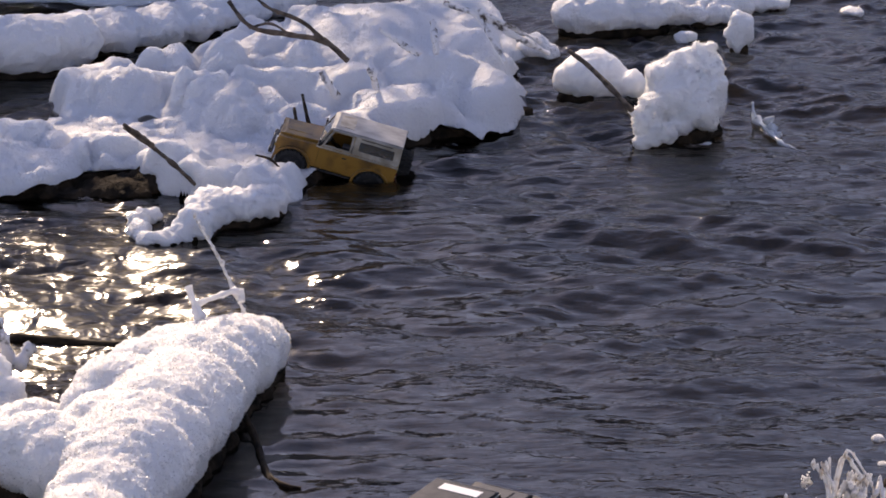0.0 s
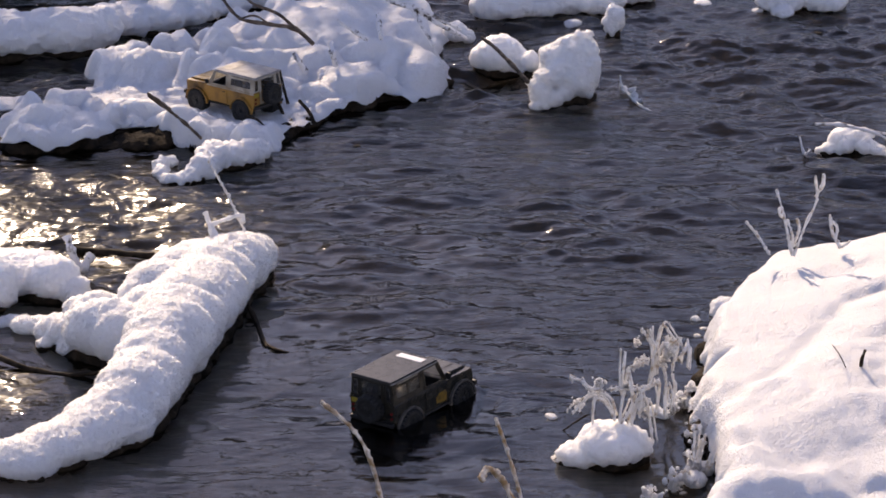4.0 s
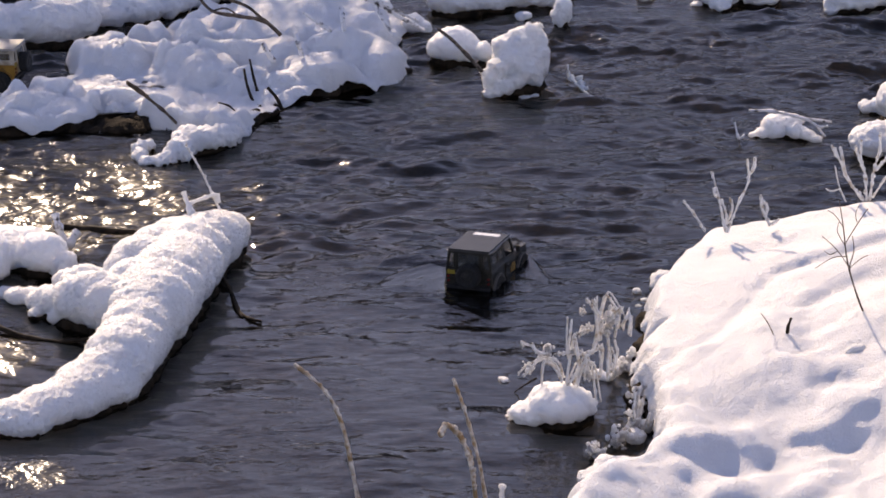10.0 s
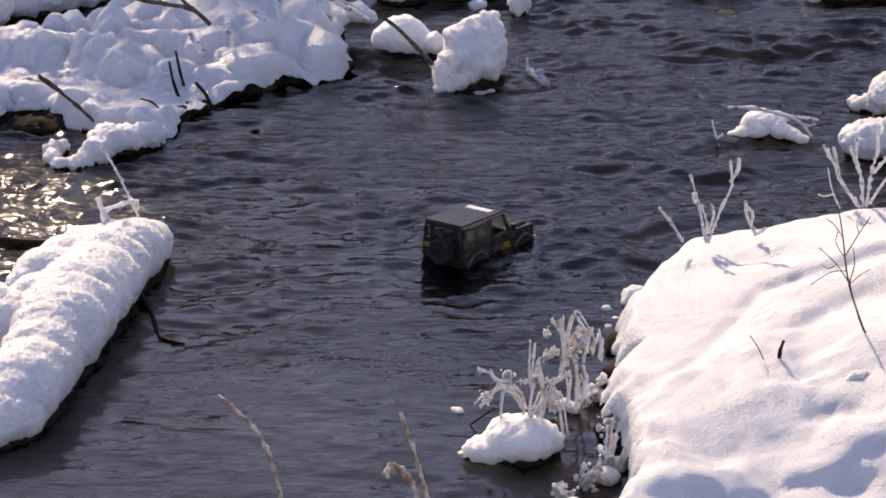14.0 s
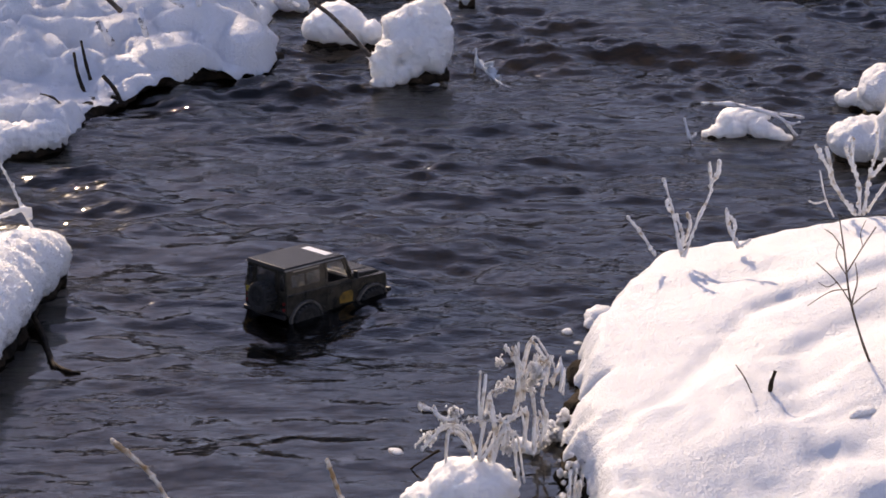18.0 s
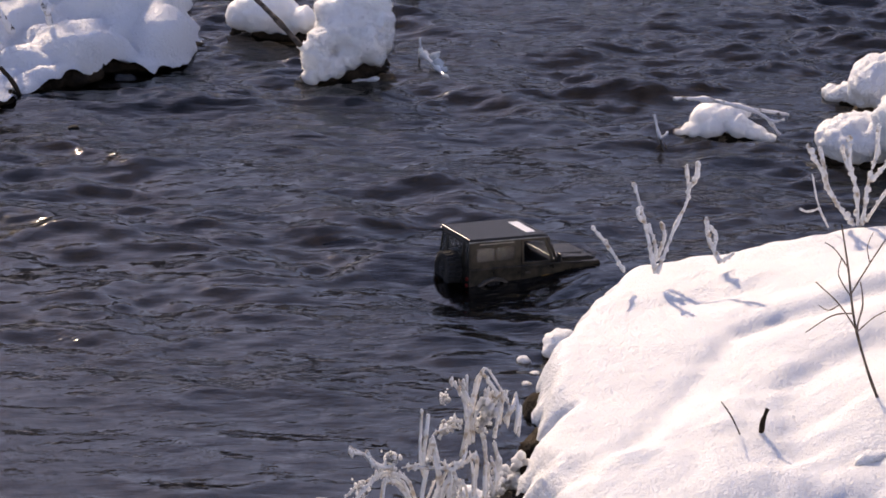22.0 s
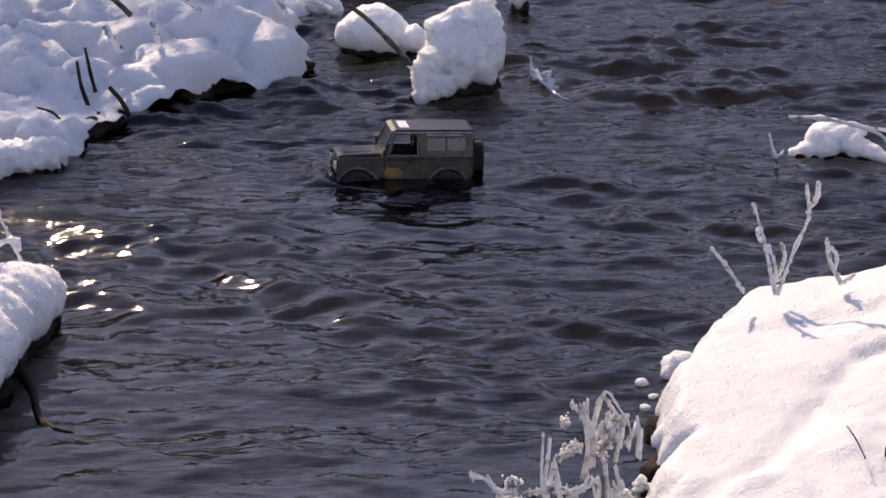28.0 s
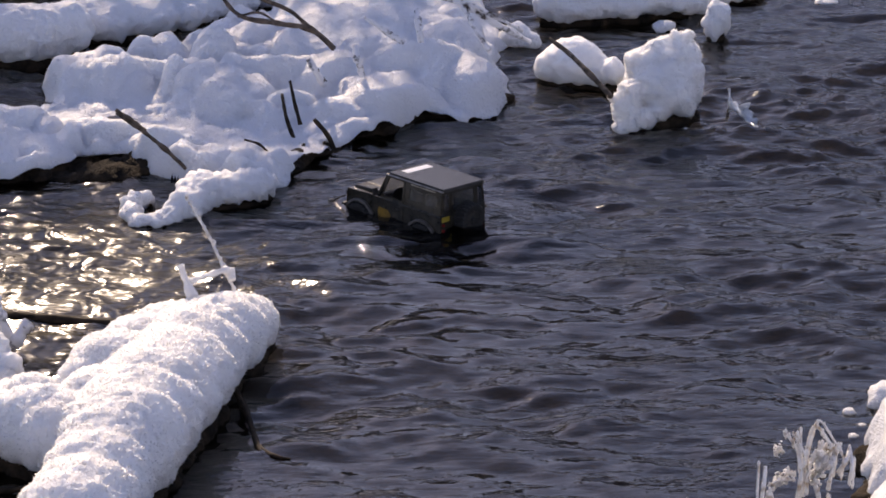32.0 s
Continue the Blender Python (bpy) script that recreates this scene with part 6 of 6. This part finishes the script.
for k, s in enumerate([(-0.373, 10.461, -0.003, 0.015, 0.015, 0.007), (1.329, 11.934, -0.005, 0.034, 0.034, 0.005), 
                       (-1.277, 12, 0.012, 0.056, 0.056, 0.022), (-1.2, 12.062, 0.015, 0.047, 0.047, 0.025), (-1.101, 12.165, 0.007, 0.052, 0.052, 0.017), (-1.522, 11.621, 0.003, 0.05, 0.05, 0.013), (-1.632, 11.586, 0.001, 0.045, 0.045, 0.011), 
                       (0.667, 7.33, 0.011, 0.036, 0.036, 0.021), (0.553, 7.309, 0.001, 0.023, 0.023, 0.011)]):
    stone("stone", *s, k + 1)


# ---- pale ice on the side channel behind the bank ----
def ice_shelf():
    bm = bmesh.new()
    for x, y, r in ((-1.55, 12.45, 0.30), (-1.30, 12.38, 0.26), (-1.10, 12.45, 0.24), (-1.75, 12.5, 0.30)):
        lump(bm, x, y, 0.06, r, r * 0.75, 0.022, 0, 3)
    me = melted("ice_shelf", bm, 0.016, 3, 0.006, 0.12, 0.002, 0.04, 71.0)
    me.materials.append(ICE)
    return tagged(new("ice_shelf", me), "pale blue ice shelf on the side channel", "ice")


ice_shelf()


# ---- waves pushed up by the dark truck ----
def bow_wave():
    """A raised fold of water round the nose, trailing off to both sides."""
    n = 90
    xs = np.linspace(-0.34, 0.34, n)
    ys = np.linspace(-0.36, 0.36, n)

    def lift(X, Y):
        back = 0.16 - X
        arm = np.abs(Y) - 0.09 - 0.62 * np.clip(back, -0.05, 1)
        ridge = 0.007 * np.exp(-(arm / 0.028) ** 2) * np.exp(-np.clip(back, 0, 9) / 0.22) * step(back, -0.09, 0.0)
        nose = 0.012 * np.exp(-((X - 0.205) / 0.026) ** 2) * np.exp(-(Y / 0.085) ** 2)
        trough = -0.004 * np.exp(-((arm - 0.05) / 0.03) ** 2)
        ripple = 0.0015 * np.sin(95 * arm) * np.exp(-((arm - 0.05) / 0.09) ** 2)
        edge = step(0.34 - np.abs(X), 0, 0.1) * step(0.36 - np.abs(Y), 0, 0.1)
        return (ridge + nose + trough + ripple + 0.012) * edge - 0.014

    return tagged(sheet("bow_wave", xs, ys, lift, WATER), "dark wave pushed up by the wading truck", "wave", kind="stuff")


wake = bow_wave()


# ---- young spruces on the far bank, out of view, added to shade the island ----
def spruce(x, y, h, seed):
    rng = random.Random(seed)
    base = float(ground_z(np.array([x]), np.array([y]))[0]) - 0.05
    root = tagged(new("spruce_tree"), "young dark green spruce out of view, added to shade the island", "tree", "spruces on the far bank")
    root.location = (x, y, base)
    bm = bmesh.new()
    tube(bm, [(0, 0, 0), (0.02, 0.01, h * 0.35), (-0.01, 0.02, h * 0.7), (0, 0, h)], 0.065, 0.008, 8, 0.1, rng)
    part("trunk", bm, BARK, root, "", True)
    limbs, verts, faces = bmesh.new(), [], []
    z = 0.25
    while z < h - 0.04:
        u = 1 - z / h
        reach = 0.12 + 0.95 * u ** 0.85
        for k in range(9):
            a = 2 * math.pi * (k + rng.uniform(-0.4, 0.4)) / 9
            r = reach * rng.uniform(0.7, 1.12)
            d, n = Vector((math.cos(a), math.sin(a), 0)), Vector((-math.sin(a), math.cos(a), 0))
            line = [Vector((0, 0, z)) + d * r * q + Vector((0, 0, 0.10 * r * math.sin(q * 3) - 0.22 * r * q * q)) for q in (0, 0.35, 0.7, 1)]
            tube(limbs, line, 0.010 * u + 0.003, 0.002, 4)
            for j in range(int(3 + 7 * r)):
                q = rng.uniform(0.12, 1) ** 0.8
                i = min(int(q * 3), 2)
                p = line[i].lerp(line[i + 1], q * 3 - i)
                w = (0.05 + 0.30 * r * (1 - q * 0.7)) * rng.uniform(0.3, 1) * rng.choice((-1, 1))
                e = p + n * w + d * abs(w) * 0.55 + Vector((0, 0, -0.25 * abs(w) + rng.uniform(-0.02, 0.02)))
                t = (e - p).cross(Vector((0, 0, 1))).normalized() * 0.032 + Vector((0, 0, rng.uniform(-0.012, 0.012)))
                s = len(verts)
                verts += [p - t * 0.6, p + t * 0.6, p.lerp(e, 0.6) + t, e, p.lerp(e, 0.6) - t]
                faces.append((s, s + 1, s + 2, s + 3, s + 4))
        z += 0.11 + 0.07 * u
    part("limbs", limbs, BARK, root)
    me = bpy.data.meshes.new("crown")
    me.from_pydata([tuple(v) for v in verts], [], faces)
    me.materials.append(NEEDLES)
    crown = new("crown", me)
    crown.parent = root
    return root


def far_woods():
    """Dark ragged spruce wood, unseen on the far slope, added to dim water reflections."""
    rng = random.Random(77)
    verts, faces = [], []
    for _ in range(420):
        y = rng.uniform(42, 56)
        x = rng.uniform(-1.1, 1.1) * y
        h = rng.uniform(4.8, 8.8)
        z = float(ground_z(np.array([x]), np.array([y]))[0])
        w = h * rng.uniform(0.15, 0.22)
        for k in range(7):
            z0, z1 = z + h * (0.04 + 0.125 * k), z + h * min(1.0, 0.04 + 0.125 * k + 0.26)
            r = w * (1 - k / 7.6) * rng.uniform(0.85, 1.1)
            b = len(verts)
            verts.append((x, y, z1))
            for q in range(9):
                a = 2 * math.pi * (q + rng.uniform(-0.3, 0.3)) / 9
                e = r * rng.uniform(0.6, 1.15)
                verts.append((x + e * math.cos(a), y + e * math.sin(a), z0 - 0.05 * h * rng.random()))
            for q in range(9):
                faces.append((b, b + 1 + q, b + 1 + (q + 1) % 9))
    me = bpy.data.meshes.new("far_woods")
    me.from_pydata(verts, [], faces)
    me.materials.append(UNSEEN_WOOD)
    return tagged(new("far_woods", me), "unseen spruce wood on the snowy slope, added to dim water reflections", "woods", kind="stuff")


# unseen, set towards the sun so that their shade dims the island
for k, (x, y, h) in enumerate([(-2.25, 16.4, 2.95), (-3.05, 16.5, 3.10), (-1.72, 16.6, 2.90)]):
    spruce(x, y, h, 50 + k)
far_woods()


# ---- movement ----
def motions():
    black_rows = [
        (0, pose(-0.175, 8.134, -0.061, 0.1, -5.0, 57.3)),
        (1, pose(-0.170, 8.113, -0.061, 0.1, -5.0, 57.3)),
        (3, pose(-0.150, 8.030, -0.054, -0.9, -2.7, 50.8)),
        (6, pose(-0.128, 8.064, -0.038, -0.2, -3.7, 53.9)),
        (8, pose(0.004, 8.313, -0.039, -1.0, -1.0, 48.4)),
        (9, pose(0.124, 8.584, -0.041, -0.9, 1.9, 57.8)),
        (10.5, pose(0.232, 9.061, -0.073, -1.0, 0.3, 71.5)),
        (11.5, pose(0.297, 9.220, -0.073, 0.7, 1.8, 66.4)),
        (13, pose(0.335, 9.273, -0.070, -0.2, 1.2, 54.2)),
        (14.5, pose(0.321, 9.261, -0.069, -1.1, 0.7, 50.2)),
        (17, pose(0.046, 8.947, -0.057, -2.1, 1.4, 41.6)),
        (19, pose(0.126, 9.080, -0.071, -1.9, 3.4, 43.4)),
        (20, pose(0.300, 9.216, -0.078, 0.0, 3.2, 33.9)),
        (20.5, pose(0.407, 9.212, -0.076, -2.7, -1.2, 30.9)),
        (22, pose(0.712, 9.348, -0.097, -1.9, 3.4, 24.0)),
        (23.2, pose(0.985, 9.524, -0.096, 0.2, 3.8, 50.1)),
        (24, pose(1.050, 9.922, -0.136, 0.2, 4.3, 84.6)),
        (24.5, pose(0.998, 10.063, -0.124, 3.6, 0.2, 99.1)),
        (26.5, pose(0.639, 10.351, -0.096, -1.9, -3.3, 167.6)),
        (27, pose(0.500, 10.200, -0.075, 6.4, 0.6, 178.4)),
        (28, pose(0.177, 10.251, -0.074, 5.8, -1.8, 185.5)),
        (29, pose(-0.110, 10.256, -0.086, 5.6, -2.1, 178.8)),
        (30, pose(-0.233, 10.207, -0.079, 3.6, -1.9, 149.0)),
        (31, pose(-0.295, 10.173, -0.074, 1.2, -3.3, 136.1)),
        (32, pose(-0.303, 10.163, -0.074, 1.3, -1.3, 134.9)),
    ]
    yellow_rows = [
        (0, pose(-0.577, 10.675, -0.026, -3.0, -16.1, 177.1)),
        (1, pose(-0.689, 10.741, -0.016, -6.4, -12.3, 150.1)),
        (2.5, pose(-0.798, 10.735, 0.019, -2.5, 1.5, 140.5)),
        (3, pose(-0.796, 10.755, 0.019, -2.0, 1.0, 140.2)),
        (6, pose(-1.234, 10.998, 0.020, -2.5, -0.8, 141.1)),
        (7, pose(-1.620, 11.115, 0.000, -1.2, 0.9, 172.6)),
        (8, pose(-1.648, 11.033, 0.000, -1.6, 3.0, 166.2)),
        (10, pose(-1.678, 11.033, 0.000, -1.6, 3.0, 166.2)),
        (13, pose(-2.448, 11.133, 0.000, -1.6, 3.0, 166.2)),
        (17, pose(-4.648, 11.133, 0.000, -1.6, 3.0, 166.2)),
        (32, pose(-4.648, 11.133, 0.000, -1.6, 3.0, 166.2)),
    ]
    wheel_turns(black_truck, black_rows)
    wheel_turns(yellow_truck, yellow_rows)
    walk(black_truck, black_rows)
    walk(yellow_truck, yellow_rows)
    walk(wake, [(t, pose(m.translation.x, m.translation.y, 0.0, 0, 0, math.degrees(m.to_euler().z))) for t, m in black_rows])
    walk(water, [(0.0, pose(0, 0, 0)), (16.0, pose(4.5, -0.2, 0)), (32.0, pose(9.0, -0.4, 0))])


motions()
